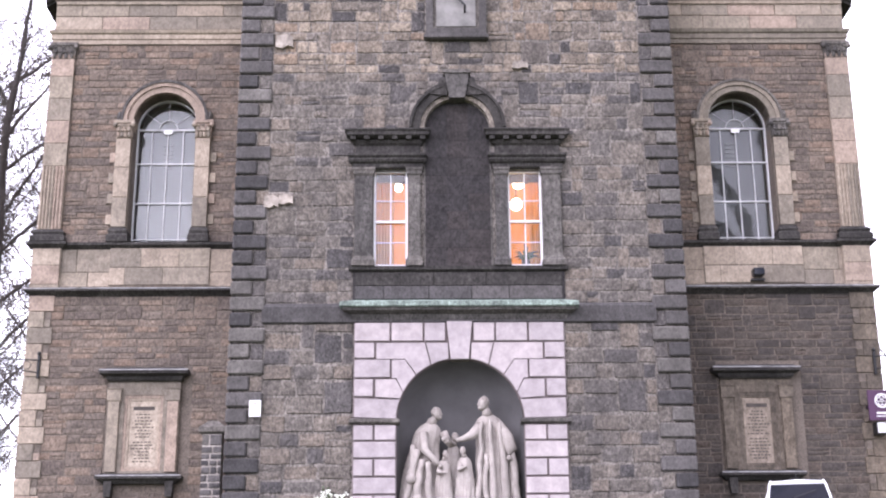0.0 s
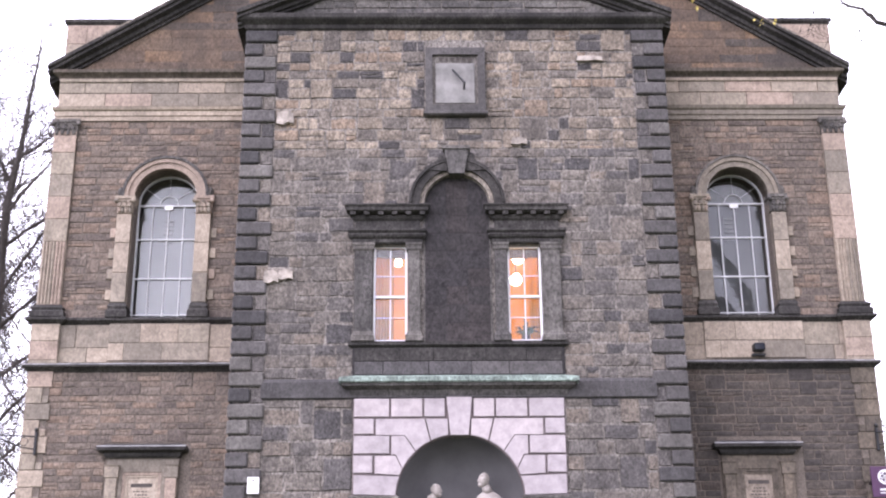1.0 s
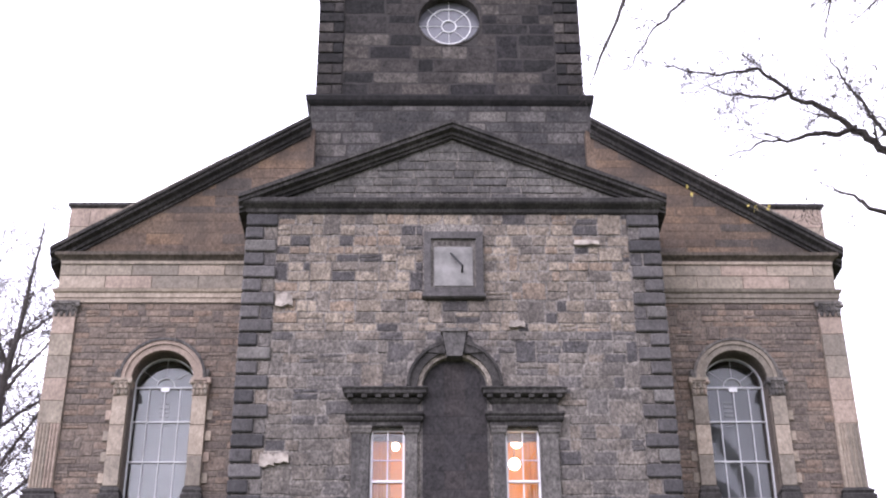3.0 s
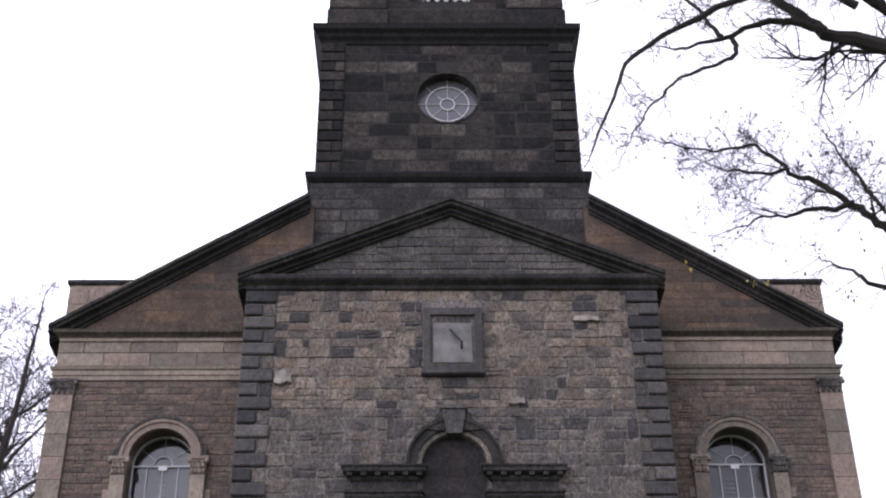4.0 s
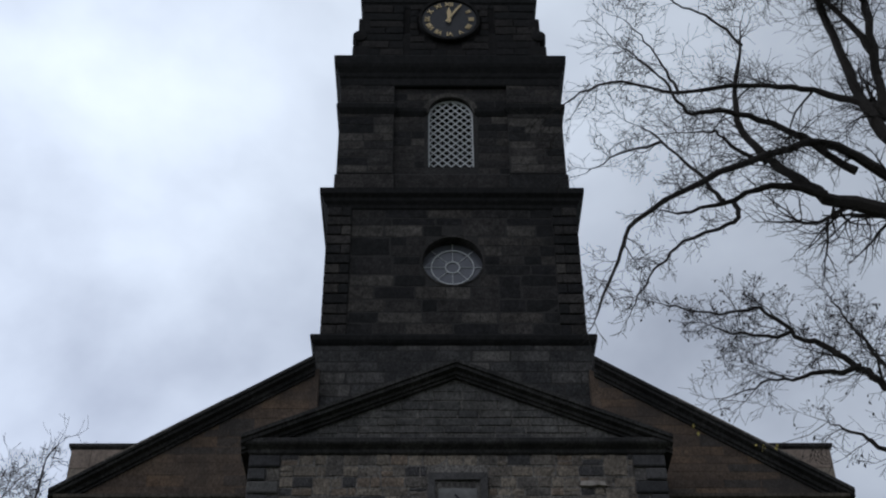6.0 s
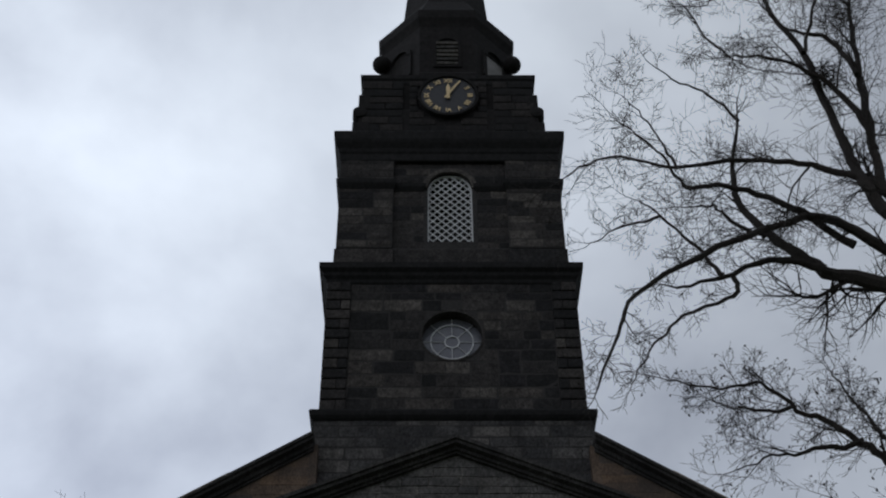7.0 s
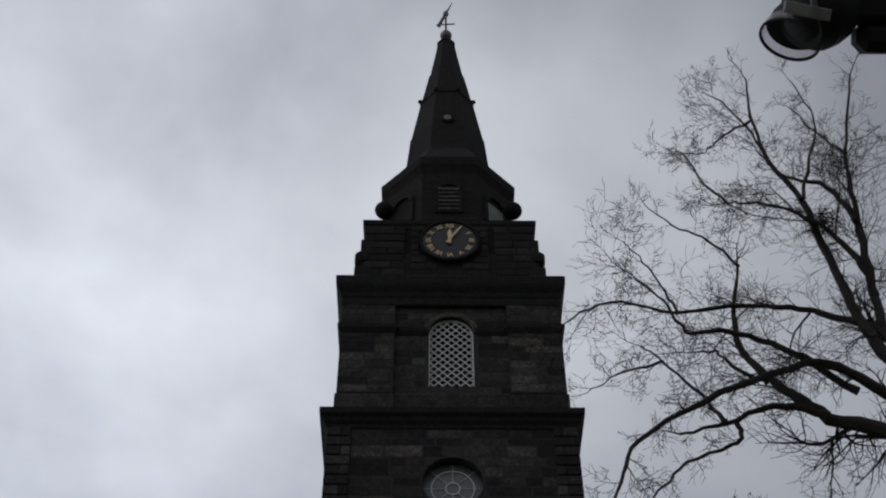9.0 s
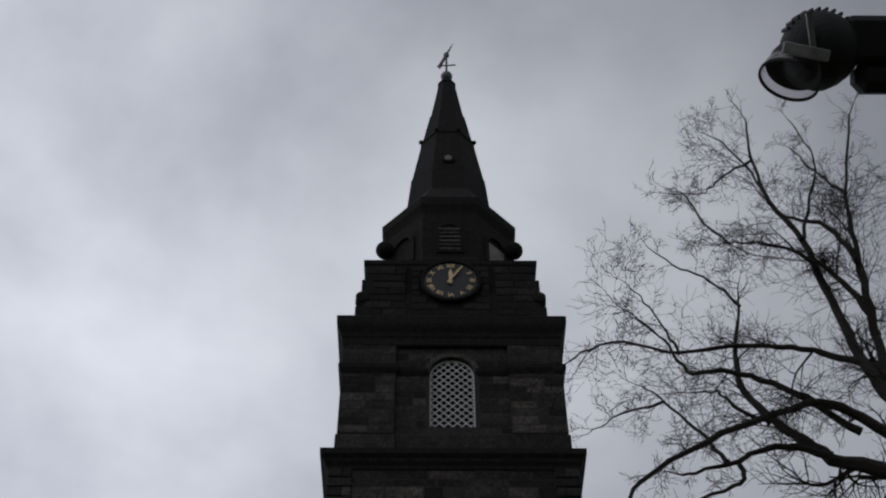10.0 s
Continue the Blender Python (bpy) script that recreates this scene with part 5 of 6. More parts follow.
lu = part("lucarne", lathe(bmesh.new(), None, [(0.26, 0), (0.26, 0.3), (0.2, 0.32)], 16, axis=pose(0, TC - 1.22, 40.7, 90)), M_SPIRE, church, "small round spire window")
part("lucarne_pane", lathe(bmesh.new(), None, [(0.15, 0.3), (0.15, 0.335)], 16, axis=pose(0, TC - 1.22, 40.7, 90)), M_SUNDIAL, lu)
vane = part("weather_vane", tube(bmesh.new(), [(0, TC, 48.4), (0, TC, 51.0)], 0.05, 8), M_IRON, church, "iron weather vane on a ball finial")
part("finial_ball", ball(bmesh.new(), (0, TC, 49.02), 0.27), M_STEEL, vane, smooth=True)
part("finial_neck", lathe(bmesh.new(), (0, TC, 0), [(0.22, 48.3), (0.12, 48.6), (0.12, 48.8)], 12), M_IRON, vane)
part("cross_arm", tube(bmesh.new(), [(-0.42, TC, 49.92), (0.42, TC, 50.02)], 0.035, 6), M_STEEL, vane)
part("cross_arm", tube(bmesh.new(), [(0, TC - 0.42, 49.97), (0, TC + 0.42, 49.97)], 0.035, 6), M_STEEL, vane)
part("arrow", tube(bmesh.new(), [(-0.34, TC + 0.4, 50.4), (0.0, TC, 50.9), (0.3, TC - 0.4, 51.2)], [0.09, 0.06, 0.012], 6), M_STEEL, vane)
part("arrow_boss", ball(bmesh.new(), (0, TC, 50.85), 0.14, (1, 1, 1.4), 10), M_STEEL, vane)

# ---- things by the church ----
def robed(bm, x, y, z0, height, width, depth, lean=0.0, seed=0, facing=0.0, bow=0.0, neck=0.84):
    """A draped upright form: a wide hem, deep running folds, sloping shoulders, a bowed head with thick hair."""
    r = random.Random(seed)
    prof = [(0.0, 1.0), (0.12, 0.94), (0.28, 0.84), (0.42, 0.74), (0.54, 0.64), (0.62, 0.6), (0.7, 0.6), (0.76, 0.55), (0.8, 0.44), (0.825, 0.28), (neck, 0.16), (0.88, 0.15)]
    ph = [r.uniform(0, 6.28) for _ in range(6)]
    rings, levels, around = [], 54, 110
    for i in range(levels + 1):
        t = 0.88 * i / levels
        k = max(j for j in range(len(prof) - 1) if prof[j][0] <= t + 1e-9)
        (ta, wa), (tb, wb) = prof[k], prof[k + 1]
        w = wa + (wb - wa) * (t - ta) / (tb - ta)
        amp = 0.34 * max(0.0, 1 - t / 0.84) ** 0.8 + 0.05
        row = []
        for j in range(around):
            a = 2 * math.pi * j / around
            u = a + 0.5 * t * facing + 0.25 * math.sin(3 * t + ph[0])
            ridge = 1 - 2.4 * abs(noise.noise((3.4 * math.cos(u) + ph[1], 3.4 * math.sin(u) + ph[2], t * 1.1)))
            fine = 1 - 2.4 * abs(noise.noise((8.5 * math.cos(u) + ph[3], 8.5 * math.sin(u) + ph[4], t * 1.5)))
            slack = noise.noise((1.6 * math.cos(a) + ph[5], 1.6 * math.sin(a), t * 2.2))
            f = 1 + amp * (0.5 * ridge + 0.3 * fine + 0.9 * slack - 0.15)
            row.append(bm.verts.new((x + lean * height * t * t / 0.88 + 0.5 * width * w * f * math.cos(a), y + 0.5 * depth * w * f * math.sin(a), z0 + t * height)))
        rings.append(row)
    for p, q in zip(rings, rings[1:]):
        for j in range(around):
            bm.faces.new((p[j], p[(j + 1) % around], q[(j + 1) % around], q[j]))
    bm.faces.new(rings[-1])
    hr = height * 0.056
    hx, hz = x + lean * height * 0.9 + facing * hr * (0.5 + bow), z0 + height * 0.935 - bow * hr * 0.5
    ball(bm, (hx, y - 0.05, hz), hr, (0.84, 1.0, 1.14), 18)
    for k in range(26):
        # locks over the crown and the nape
        a, e = r.uniform(-1.9, 1.9), r.uniform(-0.5, 1.1)
        ball(bm, (hx - facing * hr * 0.86 * math.cos(a) * math.cos(e), y - 0.04 + hr * 0.95 * math.sin(a) * math.cos(e), hz + hr * (0.12 + 0.9 * math.sin(e))), hr * r.uniform(0.24, 0.36), (1, 1, 0.8), 8)
    ball(bm, (hx + facing * hr * 0.84, y - 0.07, hz - hr * 0.12), hr * 0.2, (1.2, 0.8, 1.3), 8)
    ball(bm, (hx + facing * hr * 0.5, y - 0.08, hz - hr * 0.72), hr * 0.44, (1, 1, 0.9), 10)
    tube(bm, [(x + lean * height * 0.8, y, z0 + height * 0.82), (hx - facing * hr * 0.2, y - 0.03, hz - hr * 0.5)], [hr * 0.85, hr * 0.58], 12)


def limb_of(bm, pts, radii):
    tube(bm, pts, radii, 12)
    ball(bm, pts[-1], radii[-1] * 1.2, seg=10)


def fall_of_cloth(bm, top, foot, r0, r1, seed):
    """A hanging fold that widens and sways downwards."""
    r = random.Random(seed)
    a, b = Vector(top), Vector(foot)
    limb_of(bm, [a.lerp(b, k / 6) + Vector((r.uniform(-0.025, 0.025), r.uniform(-0.02, 0.02), 0)) for k in range(7)], [r0 + (r1 - r0) * k / 6 for k in range(7)])


sb = bmesh.new()
box(sb, -1.1, 1.1, 0.08, 0.75, 0.9, 1.0, bevel=0.02)
robed(sb, 0.74, 0.42, 1.0, 2.36, 1.0, 0.56, -0.08, 1, -0.9, 0.15)
robed(sb, -0.84, 0.42, 1.0, 2.16, 0.92, 0.56, 0.13, 2, 0.9, 0.5)
robed(sb, -0.14, 0.5, 1.0, 1.62, 0.5, 0.34, 0.0, 3, 0.6, 0.2)
robed(sb, -0.36, 0.2, 1.0, 1.2, 0.44, 0.3, 0.02, 4, 0.6, 0.2)
robed(sb, 0.1, 0.2, 1.0, 1.28, 0.46, 0.3, -0.02, 5, -0.5, 0.3)
# arms reaching to the small ones
limb_of(sb, [(0.42, 0.32, 2.72), (0.24, 0.14, 2.5), (0.06, 0.1, 2.42), (-0.06, 0.1, 2.4)], [0.11, 0.1, 0.06, 0.04])
limb_of(sb, [(0.78, 0.3, 2.74), (0.97, 0.24, 2.45), (1.04, 0.16, 2.2), (1.0, 0.1, 2.02)], [0.12, 0.14, 0.13, 0.05])
limb_of(sb, [(-0.34, 0.24, 2.56), (-0.2, 0.12, 2.3), (-0.34, 0.1, 2.42)], [0.09, 0.075, 0.045])
limb_of(sb, [(-0.76, 0.24, 2.56), (-0.74, 0.08, 2.2), (-0.5, 0.06, 1.94), (-0.42, 0.06, 1.86)], [0.1, 0.085, 0.06, 0.045])
limb_of(sb, [(0.02, 0.2, 1.95), (-0.02, 0.05, 1.78), (0.1, 0.02, 1.85)], [0.055, 0.05, 0.035])
limb_of(sb, [(-0.42, 0.16, 1.9), (-0.46, 0.03, 1.72), (-0.32, 0.0, 1.72)], [0.055, 0.05, 0.035])
# gown edges, hanging sleeve, shawl and skirt folds
for k, (top, foot, r0, r1) in enumerate((((0.44, 0.2, 2.8), (0.36, 0.12, 1.05), 0.04, 0.07), ((0.62, 0.18, 2.82), (0.66, 0.1, 1.05), 0.04, 0.08), ((0.8, 0.2, 2.76), (0.95, 0.12, 1.05), 0.05, 0.1), ((1.05, 0.2, 2.3), (1.16, 0.16, 1.05), 0.08, 0.09), ((0.53, 0.16, 2.1), (0.5, 0.12, 1.05), 0.05, 0.06), ((-0.86, 0.14, 2.2), (-1.14, 0.14, 1.05), 0.07, 0.08), ((-0.8, 0.12, 2.0), (-0.9, 0.1, 1.2), 0.06, 0.09), ((-0.66, 0.12, 1.95), (-0.62, 0.1, 1.05), 0.06, 0.08), ((-0.98, 0.2, 2.3), (-1.0, 0.1, 1.6), 0.06, 0.1))):
    fall_of_cloth(sb, top, foot, r0, r1, 40 + k)
statue = part("statue", sb, M_MARBLE, None, smooth=True)
tagged(statue, "weathered marble statue of robed figures in the niche", "statue")
plinth = thing("statue_plinth", "grey stone plinth under the marble statue", "plinth")
part("plinth_body", B(-1.2, 1.2, -0.5, -0.1, 0.0, 0.72, bevel=0.02), M_GREY, plinth)
part("plinth_cap", mould(bmesh.new(), -1.2, 1.2, -0.5, -0.1, [(0.0, 0.7), (0.06, 0.74), (0.06, 0.82), (0.0, 0.86)]), M_GREY, plinth)


def gate_pier():
    g = thing("gate_pier", "rubble stone gate pier with pale pointing and cap", "pier", (-5.15, 0.62, 0))
    core = part("pier_core", B(-0.2, 0.2, -0.2, 0.2, 0, 2.62), stone_material("white_pointing", [(0.42, 0.38, 0.35)], sooty=0.25), g)
    masonry(core, -0.22, 0.22, 0.0, 2.6, -0.2, 0.05, (0.13, 0.2), (0.13, 0.28), M_QUOIN, joint=0.03)
    part("pier_cap", mould(bmesh.new(), -0.22, 0.22, -0.22, 0.22, [(0.0, 2.6), (0.06, 2.64), (0.06, 2.74), (0.0, 2.78), (-0.1, 2.88), (-0.16, 2.9)]), M_GREY, g)


gate_pier()


def wall_bracket(s):
    w = thing("wall_bracket", "black iron wall bracket with a scrolled arm", "bracket", (s * 9.18, 1.44, 4.0), "wall brackets")
    part("back_plate", B(-0.03, 0.03, -0.04, 0.03, 0.0, 0.52, bevel=0.01), M_IRON, w)
    part("knob", ball(bmesh.new(), (0, -0.03, 0.55), 0.045, seg=8), M_IRON, w)
    part("arm", tube(bmesh.new(), [(0, -0.04, 0.4), (s * 0.95, -0.25, 0.4)], 0.018, 6), M_IRON, w)
    part("stay", tube(bmesh.new(), [(0, -0.04, 0.12), (s * 0.3, -0.1, 0.16), (s * 0.6, -0.18, 0.28), (s * 0.9, -0.24, 0.39)], 0.014, 6), M_IRON, w)
    part("scroll", tube(bmesh.new(), [(s * (0.25 + 0.11 * math.cos(a * 0.6)), -0.09, 0.28 + 0.09 * math.sin(a * 0.6)) for a in range(11)], 0.009, 5), M_IRON, w)


wall_bracket(-1)
wall_bracket(1)

fl = thing("floodlight", "small black floodlight on the stone band", "floodlight", (6.72, 1.3, 6.28))
part("lamp_body", B(-0.13, 0.13, -0.16, 0.06, -0.08, 0.1, bevel=0.03), M_IRON, fl)
part("lens", B(-0.11, 0.11, -0.168, -0.158, -0.06, 0.08), M_CARGLASS, fl)
part("yoke", B(-0.15, 0.15, -0.02, 0.2, -0.16, -0.12), M_IRON, fl)
nt_ = thing("notice", "small white paper notice on the wall", "notice", (-4.215, -0.13, 3.03))
part("sheet", B(-0.12, 0.12, -0.01, 0.03, -0.17, 0.17, bevel=0.004), M_WHITE, nt_)
part("writing", B(-0.02, 0.02, -0.013, -0.009, 0.08, 0.11), M_TEXT, nt_)

sg = thing("sign_board", "purple sign board with a white round emblem", "sign", (9.22, 1.2, 3.27))
part("board", B(-0.36, 0.36, -0.02, 0.02, -0.33, 0.33, bevel=0.006), M_PURPLE, sg)
part("emblem", ring_arch(bmesh.new(), -0.06, 0.1, 0.13, 0.16, -0.032, -0.02, 0, 360, 24), M_WHITE, sg)
for a in range(5):
    t = radians(72 * a + 20)
    part("emblem", ring_arch(bmesh.new(), -0.06 + 0.07 * math.cos(t), 0.1 + 0.07 * math.sin(t), 0.035, 0.055, -0.032, -0.02, 0, 360, 12), M_WHITE, sg)
part("lettering_bar", B(-0.2, 0.26, -0.03, -0.02, -0.19, -0.15), M_WHITE, sg)
part("lettering_bar", B(-0.2, 0.22, -0.03, -0.02, -0.25, -0.23), M_WHITE, sg)
for x in (-0.3, 0.05):
    part("wall_fixing", B(x - 0.02, x + 0.02, 0.02, 0.3, -0.02, 0.02), M_IRON, sg)
part("notice_card", B(-0.2, -0.03, -0.03, 0.0, -0.6, -0.38, bevel=0.004), M_WHITE, sg, "white card")
part("card_backing", B(-0.22, -0.01, 0.0, 0.3, -0.62, -0.36), M_IRON, sg)


def loft(bm, sections):
    """A skin over cross-sections, each a list of points."""
    rows = [[bm.verts.new(p) for p in s] for s in sections]
    for a, b in zip(rows, rows[1:]):
        for i in range(len(a) - 1):
            bm.faces.new((a[i], a[i + 1], b[i + 1], b[i]))
    for r, flip in ((rows[0], 1), (rows[-1], -1)):
        bm.faces.new(r[::flip])
    return bm


def parked_car(x, y):
    """Nose to -y."""
    c = thing("car", "white parked hatchback with a dark windscreen", "car", (x, y, 0))
    lower = []
    for yy, hw, top, bot in ((-1.9, 0.62, 0.62, 0.3), (-1.78, 0.76, 0.74, 0.22), (-1.2, 0.83, 0.84, 0.2), (-0.75, 0.85, 0.9, 0.2), (0.6, 0.85, 0.93, 0.2), (1.5, 0.82, 0.93, 0.22), (1.75, 0.74, 0.86, 0.3)):
        lower.append([(-hw * 0.94, yy, bot), (-hw, yy, bot + 0.2), (-hw, yy, top - 0.16), (-hw * 0.9, yy, top), (hw * 0.9, yy, top), (hw, yy, top - 0.16), (hw, yy, bot + 0.2), (hw * 0.94, yy, bot)])
    part("body", loft(bmesh.new(), lower), M_CAR, c, smooth=False)
    cab = []
    for yy, hb, ht, top in ((-0.85, 0.63, 0.62, 0.88), (-0.35, 0.64, 0.55, 1.24), (-0.2, 0.66, 0.53, 1.3), (0.4, 0.7, 0.53, 1.34), (1.1, 0.7, 0.51, 1.29), (1.5, 0.67, 0.52, 1.05), (1.66, 0.65, 0.62, 0.88)):
        cab.append([(-hb, yy, 0.85), (-ht, yy, top), (ht, yy, top), (hb, yy, 0.85)])
    part("cabin_glass", loft(bmesh.new(), cab), M_CARGLASS, c)
    roof = []
    for yy, h, z in ((-0.3, 0.53, 1.31), (-0.22, 0.55, 1.335), (0.1, 0.56, 1.355), (0.5, 0.56, 1.36), (1.0, 0.54, 1.34), (1.25, 0.5, 1.29)):
        roof.append([(-h - 0.02, yy, z - 0.06), (-h + 0.05, yy, z - 0.01), (0, yy, z + 0.02), (h - 0.05, yy, z - 0.01), (h + 0.02, yy, z - 0.06)])
    part("roof", loft(bmesh.new(), roof), M_CAR, c)
    for s in (-1, 1):
        part("windscreen_pillar", tube(bmesh.new(), [(s * 0.64, -0.88, 0.87), (s * 0.575, -0.36, 1.24), (s * 0.54, -0.24, 1.32)], 0.026, 6), M_CAR, c)
        part("rear_pillar", tube(bmesh.new(), [(s * 0.66, 1.62, 0.9), (s * 0.5, 1.2, 1.3)], 0.06, 6), M_CAR, c)
        part("door_pillar", tube(bmesh.new(), [(s * 0.705, 0.35, 0.9), (s * 0.52, 0.35, 1.32)], 0.03, 6), M_CAR, c)
        part("mirror", ball(bmesh.new(), (s * 0.9, -0.6, 0.76), 0.1, (1.1, 0.7, 0.8), 10), M_CAR, c)
        part("headlight", ball(bmesh.new(), (s * 0.62, -1.76, 0.62), 0.14, (1.2, 0.6, 0.8), 10), M_STEEL, c)
        for yy in (-1.2, 1.1):
            w = part("wheel", lathe(bmesh.new(), None, [(0.2, -0.1), (0.29, -0.1), (0.31, -0.06), (0.31, 0.06), (0.29, 0.1), (0.2, 0.1)], 22, axis=pose(s * 0.76, yy, 0.31, 0, 90)), M_RUBBER, c)
            part("rim", lathe(bmesh.new(), None, [(0.2, -0.105), (0.2, 0.105)], 18, axis=pose(s * 0.76, yy, 0.31, 0, 90)), M_STEEL, w)
    part("wiper", tube(bmesh.new(), [(-0.1, -0.83, 0.95), (0.35, -0.62, 1.1)], 0.01, 4), M_RUBBER, c)
    part("bumper", B(-0.7, 0.7, -1.93, -1.75, 0.25, 0.45, bevel=0.04), M_CAR, c)
    c.scale, c.rotation_euler = (0.9, 0.9, 0.98), (0, 0, radians(-13))
    part("aerial", tube(bmesh.new(), [(0.0, 0.0, 1.37), (0.0, 0.14, 1.5)], 0.006, 4), M_IRON, c)


parked_car(6.41, -1.5)


def bush(x, y, height, n, seed, leaf, bloom):
    r = random.Random(seed)
    b = thing("flowering_bush", "leafy bush with clusters of small white flowers", "bush", (x, y, 0), "flowering bushes")
    st = bmesh.new()
    lv, pe = bmesh.new(), bmesh.new()
    for i in range(n):
        a, q = r.uniform(0, 6.28), r.uniform(0.1, 0.45)
        tip = Vector((q * math.cos(a), q * math.sin(a), height * r.uniform(0.75, 1.0) - 0.4 * q))
        tube(st, [(0, 0, 0), tip * 0.5 + Vector((0, 0, 0.1)), tip], [0.012, 0.008, 0.004], 4)
        for k in range(30):
            p = tip * r.uniform(0.5, 1.0) + Vector((r.uniform(-0.1, 0.1), r.uniform(-0.1, 0.1), r.uniform(-0.06, 0.06)))
            u = Vector((r.uniform(-1, 1), r.uniform(-1, 1), r.uniform(-0.5, 1))).normalized() * 0.06
            w = u.cross(Vector((0.3, 0.2, 1))).normalized() * 0.022
            lv.faces.new([lv.verts.new(p + d) for d in (Vector((0, 0, 0)), u * 0.5 + w, u, u * 0.5 - w)])
        for k in range(5):
            ball(pe, tip + Vector((r.uniform(-0.06, 0.06), r.uniform(-0.06, 0.06), r.uniform(-0.03, 0.04))), 0.019, seg=6)
    part("stems", st, M_BARK, b)
    part("leaves", lv, leaf, b)
    part("flowers", pe, bloom, b)


bush(-2.45, -2.6, 1.16, 26, 3, M_GREEN, M_PETAL)
bush(1.9, -2.2, 0.98, 18, 5, M_GREEN, M_PETAL)

# ---- trees ----
class Strands:
    """Gathers many tapering twigs into one mesh."""

    def __init__(self):
        self.v, self.f = [], []

    def add(self, pts, radii, sides=3):
        n0 = len(self.v)
        m = len(pts)
        for i, p in enumerate(pts):
            d = (pts[min(i + 1, m - 1)] - pts[max(i - 1, 0)]).normalized()
            u = d.cross(Vector((0.23, 0.41, 0.88)))
            u = u.normalized() if u.length > 1e-4 else Vector((1, 0, 0))
            w = d.cross(u)
            for k in range(sides):
                a = 2 * math.pi * k / sides
                self.v.append(p + radii[i] * (math.cos(a) * u + math.sin(a) * w))
        for i in range(m - 1):
            for k in range(sides):
                a, b = n0 + i * sides + k, n0 + i * sides + (k + 1) % sides
                self.f.append((a, b, b + sides, a + sides))

    def link(self, name, material, parent, kind=""):
        me = bpy.data.meshes.new(name)
        me.from_pydata([tuple(p) for p in self.v], [], self.f)
        me.materials.append(material)
        ob = new(name, me)
        ob.parent = parent
        return tagged(ob, kind=kind)


def smooth_path(ctrl, steps, r, wob):
    """A path through the control points, with small crooks."""
    pts = [Vector(c) for c in ctrl]
    out = []
    for i in range(len(pts) - 1):
        p0, p1, p2, p3 = pts[max(i - 1, 0)], pts[i], pts[i + 1], pts[min(i + 2, len(pts) - 1)]
        for k in range(steps):
            t = k / steps
            q = 0.5 * (2 * p1 + (p2 - p0) * t + (2 * p0 - 5 * p1 + 4 * p2 - p3) * t * t + (3 * p1 - p0 - 3 * p2 + p3) * t ** 3)
            out.append(q + Vector((r.uniform(-wob, wob), r.uniform(-wob, wob), r.uniform(-wob, wob))))
    return out + [pts[-1]]


def sprout(st, r, at, way, length, radius, level, tips, lift=0.1, thin=0.0035):
    """A twig that bends a little all along, with finer ones off its sides."""
    n = 6 if level > 0 else 4
    pts, d = [at.copy()], way.normalized()
    bend = Vector((r.gauss(0, 0.08), r.gauss(0, 0.08), r.gauss(0, 0.08) + lift * 0.4))
    for i in range(n):
        d = (d + bend + Vector((r.gauss(0, 0.13), r.gauss(0, 0.13), r.gauss(0, 0.13)))).normalized()
        pts.append(pts[-1] + d * length / n)
    rad = [max(thin, radius * (1 - 0.8 * i / n)) for i in range(n + 1)]
    st.add(pts, rad, 4 if radius > 0.02 else 3)
    tips.append(pts[-1])
    if level == 0:
        return
    count = {3: 6, 2: 6, 1: 3}[level]
    for k in range(count):
        t = 0.15 + 0.83 * (k + r.random()) / count
        i = min(int(t * n), n - 1)
        p = pts[i].lerp(pts[i + 1], t * n - i)
        axis = (pts[i + 1] - pts[i]).normalized()
        side = axis.cross(Vector((r.gauss(0, 1), r.gauss(0, 1), r.gauss(0, 1)))).normalized()
        sprout(st, r, p, axis * r.uniform(0.5, 0.9) + side * r.uniform(0.6, 1.1), length * r.uniform(0.4, 0.75) * (1.2 - 0.45 * t), max(thin, radius * 0.5 * (1.2 - t * 0.5)), level - 1, tips, lift, thin)


def limb_with_twigs(tree, st, r, ctrl, r0, r1, every, reach, level, tips, first=0.12, lift=0.1, bark=None, thin=0.0035):
    path = smooth_path(ctrl, 5, r, 0.03)
    n = len(path)
    rad = [1.1 * (r0 + (r1 * 0.75 - r0) * (i / (n - 1)) ** 0.72) for i in range(n)]
    s = Strands()
    s.add(path, [q * r.uniform(0.92, 1.1) for q in rad], 8)
    s.link("limb", bark or M_BARK, tree)
    total, acc = sum((b - a).length for a, b in zip(path, path[1:])), 0.0
    nxt = total * first
    for i in range(n - 1):
        acc += (path[i + 1] - path[i]).length
        while acc > nxt:
            nxt += every * r.uniform(0.6, 1.4)
            t = acc / total
            axis = (path[i + 1] - path[i]).normalized()
            side = axis.cross(Vector((r.gauss(0, 1), r.gauss(0, 1), r.gauss(0, 1)))).normalized()
            side.z += 0.15
            bough = r.random() < 0.17 and level == 2
            sprout(st, r, path[i], axis * r.uniform(0.5, 1.1) + side * r.uniform(0.6, 1.0), reach * r.uniform(0.5, 1.1) * (1.1 - 0.5 * t) * (1.7 if bough else 1.0), max(0.008, rad[i] * (0.42 if bough else 0.24)), level + bough, tips, lift, thin)
    sprout(st, r, path[-1], path[-1] - path[-3], reach * 0.7, rad[-1], level, tips, lift, thin)


